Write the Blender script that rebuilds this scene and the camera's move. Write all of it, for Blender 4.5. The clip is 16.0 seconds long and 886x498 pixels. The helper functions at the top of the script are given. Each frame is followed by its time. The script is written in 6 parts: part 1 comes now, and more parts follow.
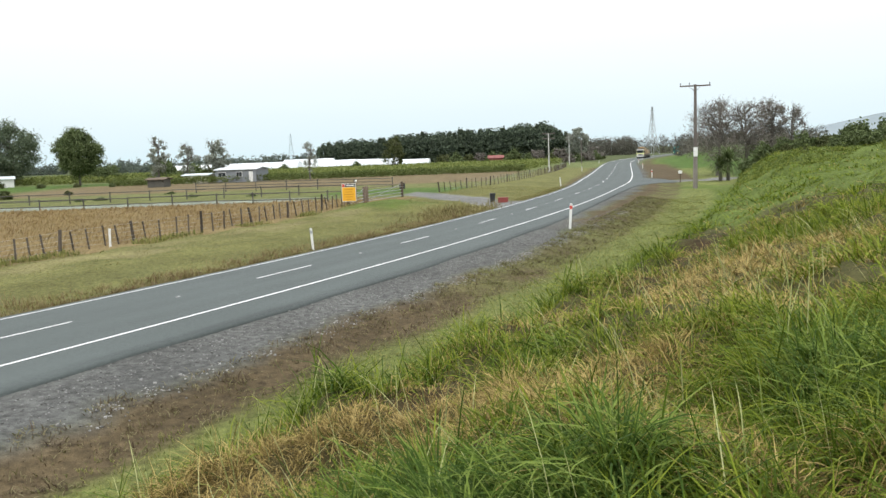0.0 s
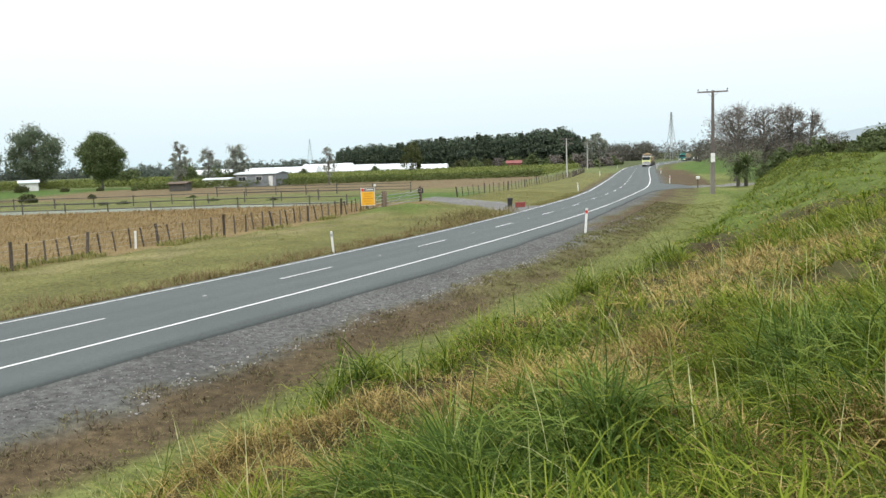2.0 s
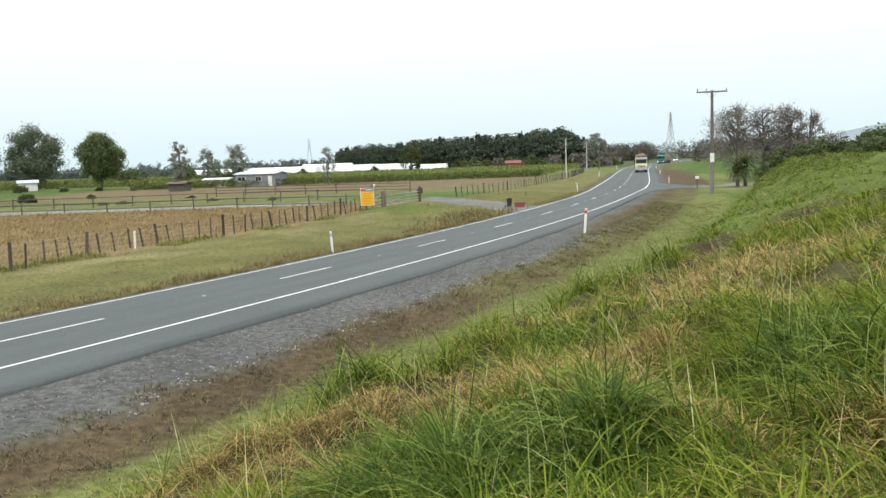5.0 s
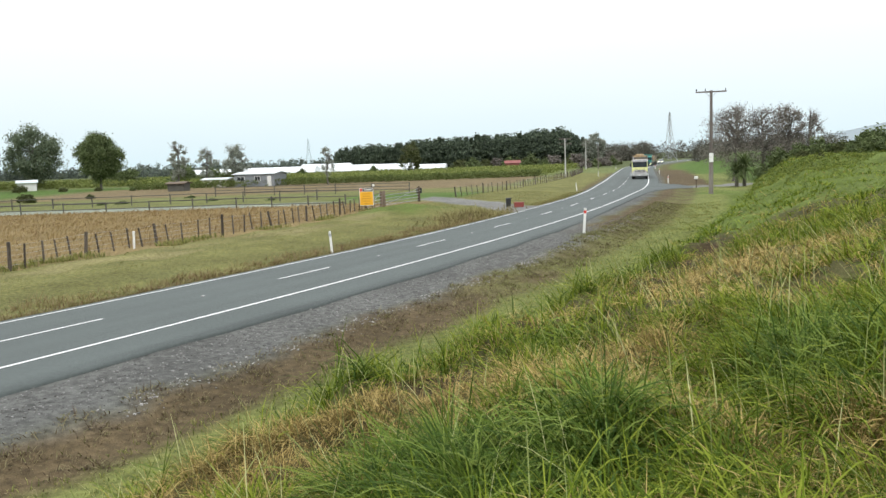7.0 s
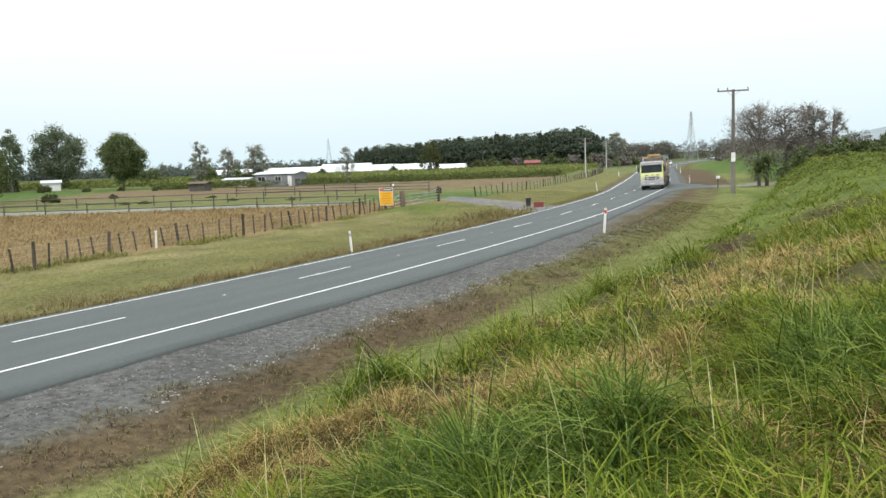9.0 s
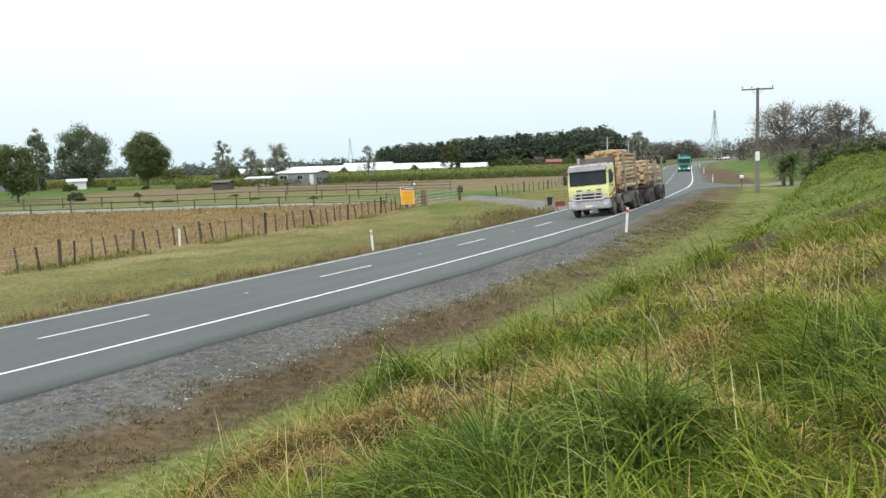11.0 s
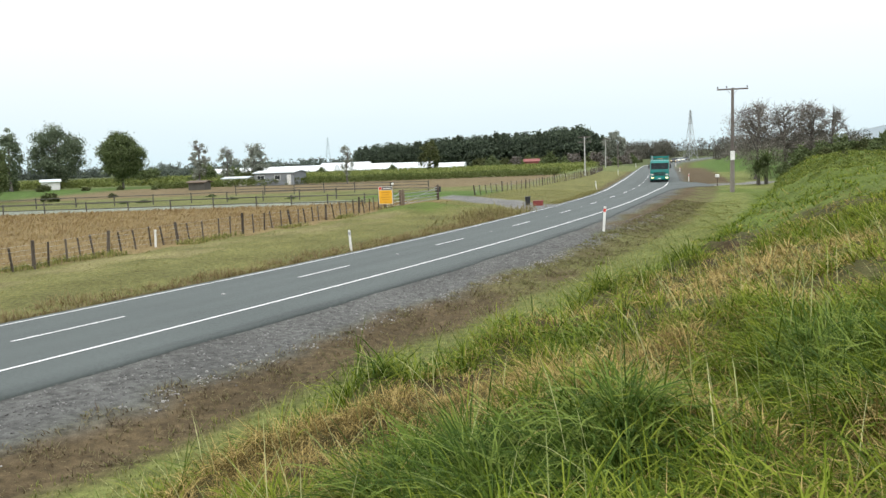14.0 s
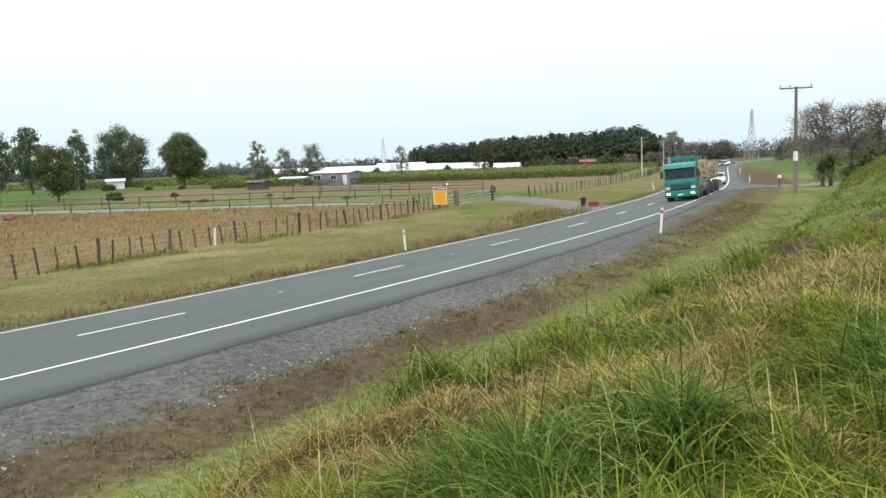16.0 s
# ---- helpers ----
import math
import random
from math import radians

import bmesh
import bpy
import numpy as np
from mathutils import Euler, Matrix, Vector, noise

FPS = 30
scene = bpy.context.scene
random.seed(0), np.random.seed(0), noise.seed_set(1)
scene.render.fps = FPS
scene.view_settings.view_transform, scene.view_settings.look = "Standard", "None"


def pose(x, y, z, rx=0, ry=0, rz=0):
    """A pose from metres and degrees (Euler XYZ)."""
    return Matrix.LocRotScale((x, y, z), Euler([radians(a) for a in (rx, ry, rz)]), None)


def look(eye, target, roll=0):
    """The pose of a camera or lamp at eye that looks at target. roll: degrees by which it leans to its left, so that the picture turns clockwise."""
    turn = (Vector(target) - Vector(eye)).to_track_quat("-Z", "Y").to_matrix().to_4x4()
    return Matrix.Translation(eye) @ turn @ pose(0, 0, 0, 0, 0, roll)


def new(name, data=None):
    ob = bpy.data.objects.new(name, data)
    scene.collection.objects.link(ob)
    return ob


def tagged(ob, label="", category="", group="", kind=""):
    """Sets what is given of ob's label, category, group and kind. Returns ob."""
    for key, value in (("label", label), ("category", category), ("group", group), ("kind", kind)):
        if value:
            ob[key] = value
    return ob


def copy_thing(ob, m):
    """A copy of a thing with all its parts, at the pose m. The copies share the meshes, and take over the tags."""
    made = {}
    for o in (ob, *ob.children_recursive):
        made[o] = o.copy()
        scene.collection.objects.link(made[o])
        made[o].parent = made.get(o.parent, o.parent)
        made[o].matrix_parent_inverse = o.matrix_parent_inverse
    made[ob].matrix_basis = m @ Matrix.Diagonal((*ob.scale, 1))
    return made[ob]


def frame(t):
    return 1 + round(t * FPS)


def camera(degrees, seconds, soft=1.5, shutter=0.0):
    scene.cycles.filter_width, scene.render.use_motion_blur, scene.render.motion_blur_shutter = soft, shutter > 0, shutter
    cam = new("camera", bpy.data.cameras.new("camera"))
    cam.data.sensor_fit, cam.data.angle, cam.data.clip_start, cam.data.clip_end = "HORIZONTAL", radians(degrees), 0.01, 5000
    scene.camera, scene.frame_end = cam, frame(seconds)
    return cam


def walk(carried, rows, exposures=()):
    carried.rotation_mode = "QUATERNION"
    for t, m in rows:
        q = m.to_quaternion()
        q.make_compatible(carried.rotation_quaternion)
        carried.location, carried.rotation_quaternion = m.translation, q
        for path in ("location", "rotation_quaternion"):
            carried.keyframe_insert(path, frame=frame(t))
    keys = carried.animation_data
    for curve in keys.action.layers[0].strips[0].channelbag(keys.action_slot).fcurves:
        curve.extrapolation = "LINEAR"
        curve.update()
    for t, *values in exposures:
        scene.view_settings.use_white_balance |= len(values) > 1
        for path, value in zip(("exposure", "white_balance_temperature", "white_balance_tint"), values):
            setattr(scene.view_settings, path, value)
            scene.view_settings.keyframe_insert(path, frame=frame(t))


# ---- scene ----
cam = camera(56.8, 16.0, soft=1.45, shutter=0.22)
EYE = 3.647
# seconds, yaw, pitch, roll of the tripod pan; the first seconds lean in a little
PAN = [
    (0.0, -1.138, -6.646, -2.104, 0.70),
    (0.5, -0.616, -6.627, -2.131, 0.70),
    (1.0, -0.347, -6.645, -2.076, 0.70),
    (1.5, -0.051, -6.525, -1.986, 0.39),
    (2.0, 0.098, -6.255, -1.960, 0.00),
    (2.5, 0.038, -6.257, -1.967, 0.00),
    (3.0, -0.003, -6.258, -1.964, 0.00),
    (3.5, 0.000, -6.259, -1.960, 0.00),
    (4.0, 0.111, -6.254, -1.970, 0.00),
    (6.5, -0.057, -6.261, -1.962, 0.00),
    (7.0, -0.003, -6.258, -1.964, 0.00),
    (7.5, 0.255, -6.304, -2.027, 0.00),
    (8.0, 0.933, -6.240, -2.028, 0.00),
    (8.5, 1.191, -6.231, -2.038, 0.00),
    (9.0, 1.373, -6.222, -2.034, 0.00),
    (9.5, 1.792, -6.207, -2.039, 0.00),
    (9.7, 1.950, -6.210, -2.035, 0.00),
    (11.8, 3.070, -6.262, -1.995, 0.00),
    (12.0, 2.419, -6.269, -1.992, 0.00),
    (12.5, 1.668, -6.270, -2.017, 0.00),
    (13.0, 1.253, -6.282, -2.051, 0.00),
    (13.5, 1.283, -6.309, -2.094, 0.00),
    (14.0, 1.337, -6.315, -2.084, 0.00),
    (14.5, 1.876, -6.233, -2.049, 0.00),
    (15.0, 2.892, -6.207, -2.057, 0.00),
    (15.5, 3.531, -6.175, -2.058, 0.00),
    (16.0, 5.132, -6.152, -2.027, 0.00),
]
walk(cam, [(t, pose(0, lean, EYE) @ pose(0, 0, 0, 0, 0, yaw) @ pose(0, 0, 0, 90 + pitch, 0, 0) @ pose(0, 0, 0, 0, 0, roll)) for t, yaw, pitch, roll, lean in PAN])

# ---- light: bright overcast sky ----
SUN_EL, SUN_AZ = radians(48), radians(205)
world = bpy.data.worlds.new("sky")
scene.world = world
world.use_nodes = True
wn, wl = world.node_tree.nodes, world.node_tree.links
wn.clear()
w_out = wn.new("ShaderNodeOutputWorld")
w_bg = wn.new("ShaderNodeBackground")
w_sky = wn.new("ShaderNodeTexSky")
w_sky.sky_type, w_sky.sun_disc, w_sky.sun_elevation, w_sky.sun_rotation = "NISHITA", False, SUN_EL, SUN_AZ
w_co = wn.new("ShaderNodeTexCoord")
w_sep = wn.new("ShaderNodeSeparateXYZ")
w_ramp = wn.new("ShaderNodeValToRGB")
w_map = wn.new("ShaderNodeMapping")
w_noise = wn.new("ShaderNodeTexNoise")
w_mix = wn.new("ShaderNodeMix")
w_cloud = wn.new("ShaderNodeMix")
w_mix.data_type = w_cloud.data_type = "RGBA"
w_map.inputs["Scale"].default_value = (1.2, 1.2, 7)
w_noise.inputs["Scale"].default_value, w_noise.inputs["Detail"].default_value = 1.6, 4
ramp = w_ramp.color_ramp
ramp.elements[0].position, ramp.elements[0].color = 0.0, (0.78, 0.96, 1.03, 1)
ramp.elements[1].position, ramp.elements[1].color = 1.0, (2.1, 2.2, 2.3, 1)
for at, col in ((0.05, (0.86, 0.99, 1.04, 1)), (0.13, (1.04, 1.08, 1.1, 1)), (0.3, (1.35, 1.38, 1.4, 1)), (0.5, (1.7, 1.75, 1.8, 1))):
    el = ramp.elements.new(at)
    el.color = col
w_mix.inputs["Factor"].default_value = 0.94
wl.new(w_co.outputs["Generated"], w_sep.inputs[0])
wl.new(w_co.outputs["Generated"], w_map.inputs[0])
wl.new(w_map.outputs[0], w_noise.inputs["Vector"])
wl.new(w_sep.outputs["Z"], w_ramp.inputs[0])
w_gain = wn.new("ShaderNodeMapRange")
w_gain.inputs["To Min"].default_value, w_gain.inputs["To Max"].default_value = 0.965, 1.045
wl.new(w_noise.outputs["Fac"], w_gain.inputs["Value"])
w_mul = wn.new("ShaderNodeVectorMath")
w_mul.operation = "SCALE"
wl.new(w_ramp.outputs[0], w_mul.inputs[0])
wl.new(w_gain.outputs["Result"], w_mul.inputs["Scale"])
w_dim = wn.new("ShaderNodeVectorMath")
w_dim.operation = "SCALE"
w_dim.inputs["Scale"].default_value = 0.1
wl.new(w_sky.outputs[0], w_dim.inputs[0])
wl.new(w_dim.outputs[0], w_mix.inputs["A"])
wl.new(w_mul.outputs[0], w_mix.inputs["B"])
wl.new(w_mix.outputs["Result"], w_bg.inputs["Color"])
w_bg.inputs["Strength"].default_value = 1.0
wl.new(w_bg.outputs[0], w_out.inputs[0])
sun = new("sun", bpy.data.lights.new("sun", "SUN"))
sun.data.energy, sun.data.angle, sun.data.color = 1.3, radians(25), (1.0, 0.97, 0.92)
sun.matrix_world = look((0, 0, 0), (math.sin(SUN_AZ) * -math.cos(SUN_EL), math.cos(SUN_AZ) * -math.cos(SUN_EL), -math.sin(SUN_EL)))
scene.view_settings.exposure = 0.0


# ---- materials ----
def material(name, colors, scale=4.0, rough=0.8, bump=0.0, detail=6.0, metal=0.0, random_tint=0.0, coarse=0.3, stretch=(1, 1, 1), island=0.0, dirt=None):
    """A surface whose colour wanders between the given ones at two scales, with fine relief."""
    m = bpy.data.materials.new(name)
    m.use_nodes = True
    n, l = m.node_tree.nodes, m.node_tree.links
    b = n["Principled BSDF"]
    b.inputs["Roughness"].default_value, b.inputs["Metallic"].default_value = rough, metal
    co, mp, fine, big = n.new("ShaderNodeTexCoord"), n.new("ShaderNodeMapping"), n.new("ShaderNodeTexNoise"), n.new("ShaderNodeTexNoise")
    mp.inputs["Scale"].default_value = stretch
    fine.inputs["Scale"].default_value, fine.inputs["Detail"].default_value = scale, detail
    big.inputs["Scale"].default_value, big.inputs["Detail"].default_value = scale * 0.12, 3
    l.new(co.outputs["Object"], mp.inputs[0])
    l.new(mp.outputs[0], fine.inputs["Vector"])
    l.new(mp.outputs[0], big.inputs["Vector"])
    mix = n.new("ShaderNodeMix")
    mix.data_type, mix.inputs["Factor"].default_value = "FLOAT", coarse
    l.new(fine.outputs["Fac"], mix.inputs[2])
    l.new(big.outputs["Fac"], mix.inputs[3])
    fac = mix.outputs[0]
    for amount, source in ((random_tint, "ShaderNodeObjectInfo"), (island, "ShaderNodeNewGeometry")):
        if amount:
            info, add = n.new(source), n.new("ShaderNodeMath")
            add.operation = "MULTIPLY_ADD"
            add.inputs[1].default_value = amount
            shift = n.new("ShaderNodeMath")
            shift.operation, shift.inputs[1].default_value = "SUBTRACT", amount / 2
            l.new(info.outputs["Random" if source == "ShaderNodeObjectInfo" else "Random Per Island"], add.inputs[0])
            l.new(fac, add.inputs[2])
            l.new(add.outputs[0], shift.inputs[0])
            fac = shift.outputs[0]
    r = n.new("ShaderNodeValToRGB")
    r.color_ramp.elements[0].position, r.color_ramp.elements[1].position = 0.32, 0.68
    r.color_ramp.elements[0].color, r.color_ramp.elements[1].color = (*colors[0], 1), (*colors[-1], 1)
    for i, c in enumerate(colors[1:-1]):
        e = r.color_ramp.elements.new(0.32 + 0.36 * (i + 1) / (len(colors) - 1))
        e.color = (*c, 1)
    l.new(fac, r.inputs[0])
    l.new(r.outputs[0], b.inputs["Base Color"])
    if bump:
        bp = n.new("ShaderNodeBump")
        bp.inputs["Strength"].default_value, bp.inputs["Distance"].default_value = min(1.0, bump * 8), bump
        l.new(fine.outputs["Fac"], bp.inputs["Height"])
        l.new(bp.outputs[0], b.inputs["Normal"])
    return m


def leafy(name, colors, scale=0.6, through_leaf=0.25, island=0.6):
    """Foliage: colour varies leaf by leaf and over the crown, some light passes through."""
    m = material(name, colors, scale=scale, rough=0.7, coarse=0.5, island=island)
    n, l = m.node_tree.nodes, m.node_tree.links
    b, out = n["Principled BSDF"], n["Material Output"]
    b.inputs["Specular IOR Level"].default_value = 0.2
    t, mx = n.new("ShaderNodeBsdfTranslucent"), n.new("ShaderNodeMixShader")
    mx.inputs[0].default_value = through_leaf
    l.new(b.inputs["Base Color"].links[0].from_socket, t.inputs["Color"])
    l.new(b.outputs[0], mx.inputs[1])
    l.new(t.outputs[0], mx.inputs[2])
    l.new(mx.outputs[0], out.inputs["Surface"])
    return m


M_LINE = material("road_paint", [(0.6, 0.6, 0.58), (0.85, 0.85, 0.83)], scale=25, rough=0.6)
M_WHITE = material("white_paint", [(0.6, 0.6, 0.57), (0.8, 0.8, 0.78)], scale=6, rough=0.5)
M_RED = material("red_reflector", [(0.45, 0.03, 0.02), (0.6, 0.05, 0.03)], scale=20, rough=0.3)
M_WOOD = material("weathered_wood", [(0.06, 0.045, 0.034), (0.145, 0.108, 0.078), (0.21, 0.165, 0.125)], scale=8, rough=0.9, bump=0.01, stretch=(4, 4, 0.6), random_tint=0.3)
M_POLE = material("pole_wood", [(0.09, 0.075, 0.065), (0.17, 0.145, 0.13)], scale=6, rough=0.85, bump=0.01, stretch=(4, 4, 0.4))
M_CONCRETE = material("concrete", [(0.35, 0.35, 0.33), (0.52, 0.51, 0.48)], scale=3, rough=0.85, bump=0.005)
M_STEEL = material("galvanised_steel", [(0.3, 0.32, 0.33), (0.45, 0.47, 0.48)], scale=5, rough=0.5, metal=0.7)
M_YELLOW = material("yellow_sign", [(0.72, 0.36, 0.012), (0.8, 0.42, 0.02)], scale=3, rough=0.5)
M_BLACK = material("black_plastic", [(0.015, 0.016, 0.017), (0.03, 0.032, 0.033)], scale=6, rough=0.5)
# ---- the road's line: s along it, d to its far side ----
HEAD0, K0, K1 = 0.446736, -0.002899, 0.00000718
ROAD_AT = (-5.301, 26.08)
HALF, FALL = 3.266, 0.0715


def heading(s):
    near = np.clip(s, -45, 20)
    bend = np.interp(s, [20, 30, 50, 65, 80, 95, 110, 130, 160, 195, 260, 330], [0.39163, 0.3624, 0.3188, 0.2939, 0.2748, 0.2573, 0.2449, 0.2423, 0.2436, 0.25, 0.36, 0.42])
    return np.where(np.asarray(s) < 20, HEAD0 + K0 * near + K1 * near * near, bend)


LINE_S = np.arange(-300.0, 900.1, 1.0)
_mid = heading(LINE_S[:-1] + 0.5)
LINE_X = np.concatenate(([0], np.cumsum(np.sin(_mid))))
LINE_Y = np.concatenate(([0], np.cumsum(np.cos(_mid))))
LINE_X += ROAD_AT[0] - LINE_X[300]
LINE_Y += ROAD_AT[1] - LINE_Y[300]


def to_xy(s, d):
    x, y, h = np.interp(s, LINE_S, LINE_X), np.interp(s, LINE_S, LINE_Y), heading(s)
    return x - np.cos(h) * d, y + np.sin(h) * d


def to_sd(x, y):
    x, y = np.atleast_1d(np.asarray(x, float)), np.atleast_1d(np.asarray(y, float))
    s, d = np.empty_like(x), np.empty_like(x)
    for a in range(0, len(x), 4000):
        px, py = x[a:a + 4000], y[a:a + 4000]
        i = np.argmin((px[:, None] - LINE_X[::4]) ** 2 + (py[:, None] - LINE_Y[::4]) ** 2, axis=1) * 4
        h = heading(LINE_S[i])
        rx, ry = px - LINE_X[i], py - LINE_Y[i]
        s[a:a + 4000] = LINE_S[i] + rx * np.sin(h) + ry * np.cos(h)
        d[a:a + 4000] = -rx * np.cos(h) + ry * np.sin(h)
    return s, d


def ease(a):
    a = np.clip(a, 0, 1)
    return a * a * (3 - 2 * a)


def line_z(s):
    return np.interp(s, [-45, 50, 75, 100, 140, 220], [0.2817, -0.313, -0.595, -0.551, -0.554, -0.535])


def fall(s):
    return np.interp(s, [60, 90, 130], [FALL, -0.007, 0.0])


def road_z(s, d):
    return line_z(s) - fall(s) * d


def waves(x, y, size, seed):
    """Smooth wandering heights, about -1 to 1."""
    r = np.random.RandomState(seed)
    v = np.zeros_like(x)
    for k in range(7):
        a, p, f = r.uniform(0, 6.28), r.uniform(0, 6.28), r.uniform(0.6, 1.7) * 6.28 / size
        v += np.sin((x * np.cos(a) + y * np.sin(a)) * f + p + 0.7 * np.sin((y * np.cos(a) - x * np.sin(a)) * f * 0.6))
    return v / 4.2


def toe(s):
    return np.interp(s, [-60, -14, -11, -8, -4, 10, 24, 34, 45, 56, 62, 70], [10.2, 10.2, 9.9, 10.5, 11.0, 11.2, 11.6, 12.0, 12.6, 13.4, 16, 24])


def rim(s):
    """Where the bank's lip stands up in tussocks, 0 to 1 along the road."""
    return np.clip(0.5 + 0.5 * np.sin(s * 0.83 + 0.9) + 0.4 * np.sin(s * 2.1 + 2.0) + 0.9 * np.exp(-((s - 1) / 8) ** 2), 0.1, 1.15) * (1 - ease((s - 28) / 12))


def bank(s, u):
    v = u - toe(s)
    full = np.interp(s, [20, 44], [8.0, 5.0])
    a = np.clip(v / full, 0, 1)
    top = np.interp(s, [-60, -20, 0, 12, 25, 34, 44, 56], [2.0, 2.2, 2.45, 2.4, 2.25, 2.3, 2.9, 3.2]) + np.clip(v - full, 0, 40) * 0.03
    lip = rim(s) * (0.28 * np.exp(-((v - 0.95) / 0.5) ** 2) - 0.26 * np.exp(-((v - 2.4) / 0.8) ** 2))
    end = 60 + np.clip(u - 14, 0, 30) * 0.9
    rear = 0.5 * np.exp(-((s - 56) / 8) ** 2 - ((u - 27) / 7) ** 2)
    return np.interp(a, [0, 0.06, 0.2, 0.5, 0.8, 1], [0, 0.1, 0.38, 0.68, 0.91, 1]) * top * (1 - ease((s - end) / 8)) + lip + rear + 3.5 * ease((u - 15.5) / 7) * ease((s - 84) / 16)


def ground_z(x, y):
    x, y = np.asarray(x, float), np.asarray(y, float)
    s, d = to_sd(x, y)
    u = -d
    base = line_z(s)
    edge = fall(s)
    near = np.where(u < 4.8, edge * u - 0.06, np.interp(u, [4.8, 5.2, 6.9, 8.0, 9.4, 40], [0, 0, 0.06, 0.0, 0.02, 0.0]) + edge * np.interp(u, [4.8, 6.9, 8.0, 12], [4.6, 2.0, 0, 0]))
    near = np.where(u > 4.8, near - 0.01, near) + np.where(u > 8.6, bank(s, u), 0)
    farside = np.where(d < 3.75, -edge * d - 0.06, np.interp(d, [3.75, 4.3, 6, 9, 14, 20], [-0.28, -0.36, -0.42, -0.2, -0.35, -0.45]))
    farside = np.where((d >= 3.75), farside + 0.28 - edge * 3.75, farside)
    away = ease((d - 6) / 10)
    farside = (base + farside) * (1 - away) - 0.45 * away + 0.7 * np.exp(-((s - 36.5) / 5) ** 2 - ((d - 12.5) / 3.0) ** 2)
    z = np.where(u > 0, base + near, farside)
    rough = np.where(u > 0, ease((u - 9) / 2), ease((d - 5) / 4) * 0.4)
    z += rough * (0.15 * waves(x, y, 3.1, 3) + 0.09 * waves(x, y, 1.2, 4) + np.where(u > 0, 0.36 * waves(x, y, 7.5, 6) * ease((s - 2) / 12) + 0.1 * waves(x, y, 2.0, 16) * ease((u - toe(s)) / 2), 0)) * np.clip(2 - np.hypot(x, y) / 60, 0, 1)
    return z


def ground_at(x, y):
    return float(ground_z(np.array([x]), np.array([y]))[0])


def on_road(s, d, dz=0.0):
    x, y = to_xy(s, d)
    return float(x), float(y), float(road_z(s, d)) + dz


def mesh_of(name, verts, faces, mat, smooth=False):
    me = bpy.data.meshes.new(name)
    me.from_pydata([tuple(v) for v in verts], [], faces)
    me.materials.append(mat)
    if smooth:
        me.polygons.foreach_set("use_smooth", [True] * len(me.polygons))
    me.update()
    return me


# ---- ground: one sheet to the horizon ----
def axis(stops):
    out = []
    for (a, step), (b, _) in zip(stops[:-1], stops[1:]):
        out += list(np.arange(a, b, step))
    return np.array(out + [stops[-1][0]])


GX = axis([(-3000, 300), (-900, 60), (-300, 12), (-100, 3), (-30, 0.6), (-12, 0.3), (14, 0.5), (45, 2), (110, 8), (300, 50), (900, 300), (3000, 1)])
GY = axis([(-600, 60), (-60, 8), (-10, 1), (1, 0.3), (34, 0.5), (70, 1.2), (120, 4), (260, 15), (700, 80), (1600, 400), (4500, 1)])
gx, gy = [a.ravel() for a in np.meshgrid(GX, GY)]
gz = ground_z(gx, gy)
gs, gd = to_sd(gx, gy)
gu = -gd
COL = {"green": (0.095, 0.125, 0.03), "mown": (0.135, 0.15, 0.046), "verge": (0.135, 0.132, 0.046), "weed": (0.09, 0.067, 0.037), "gravel": (0.104, 0.104, 0.097),
       "dry": (0.19, 0.14, 0.065), "pale": (0.2, 0.22, 0.175), "soil": (0.15, 0.115, 0.062), "lush": (0.07, 0.115, 0.025), "far": (0.075, 0.09, 0.035), "drive": (0.165, 0.162, 0.152), "paddock": (0.12, 0.14, 0.05), "crest": (0.21, 0.185, 0.085), "olive": (0.115, 0.115, 0.042), "shaded_turf": (0.07, 0.066, 0.026), "shaded_thatch": (0.05, 0.034, 0.018)}
cover = np.tile(np.array(COL["paddock"]), (len(gx), 1))


def lay(kind, mask):
    m = np.clip(mask, 0, 1)[:, None]
    cover[:] = cover * (1 - m) + np.array(COL[kind]) * m


def band(v, a, b, soft):
    return ease((v - a) / soft + 0.5) * (1 - ease((v - b) / soft + 0.5))


wob = waves(gx, gy, 5.0, 9) * 0.35 + waves(gx, gy, 1.7, 10) * 0.2
near_side = (gu > 0).astype(float)
lay("lush", (1 - near_side) * band(gy, 112, 190, 8) * band(gx, -400, -55, 6))
lay("soil", (1 - near_side) * band(gy, 116, 170, 5) * band(gx, -70, 60, 12) * band(gd, 17, 400, 3))
lay("far", (1 - near_side) * (gy > 240))
lay("dry", (1 - near_side) * band(gd, 15.5, 400, 0.8) * (1 - ease((gy - 80) / 3)))
lay("verge", (1 - near_side) * band(gy, 88, 118, 4) * 0.6)
lay("pale", (1 - near_side) * band(gy + 0.03 * gx, 80.0, 87.0, 1.5) * band(gx, -200, -12, 4))
lay("verge", band(gd, 3.4, 15.5 + wob, 0.8) * (gs < 160))
lay("olive", band(gd + wob * 1.5, 4.6, 7.6, 2.0) * (gs < 34) * 0.8 * np.clip(0.6 + waves(gx, gy, 6.0, 51), 0, 1))
lay("crest", band(gd + wob * 2.0, 11.6, 14.6, 1.2) * (gs < 34) * np.clip(0.5 + 0.8 * waves(gx, gy, 7.0, 52), 0, 0.9))
lay("green", band(gd, 10 + wob, 15, 2) * band(gs, 32.5, 43, 3))
lay("lush", band(gd, 15, 30, 2) * band(gs, 60, 74, 6))
lay("weed", band(gd + wob * 0.7, 3.4, 4.9, 0.8) * 0.75 * (gs < 160))
lay("green", near_side * (gu > 8.5))
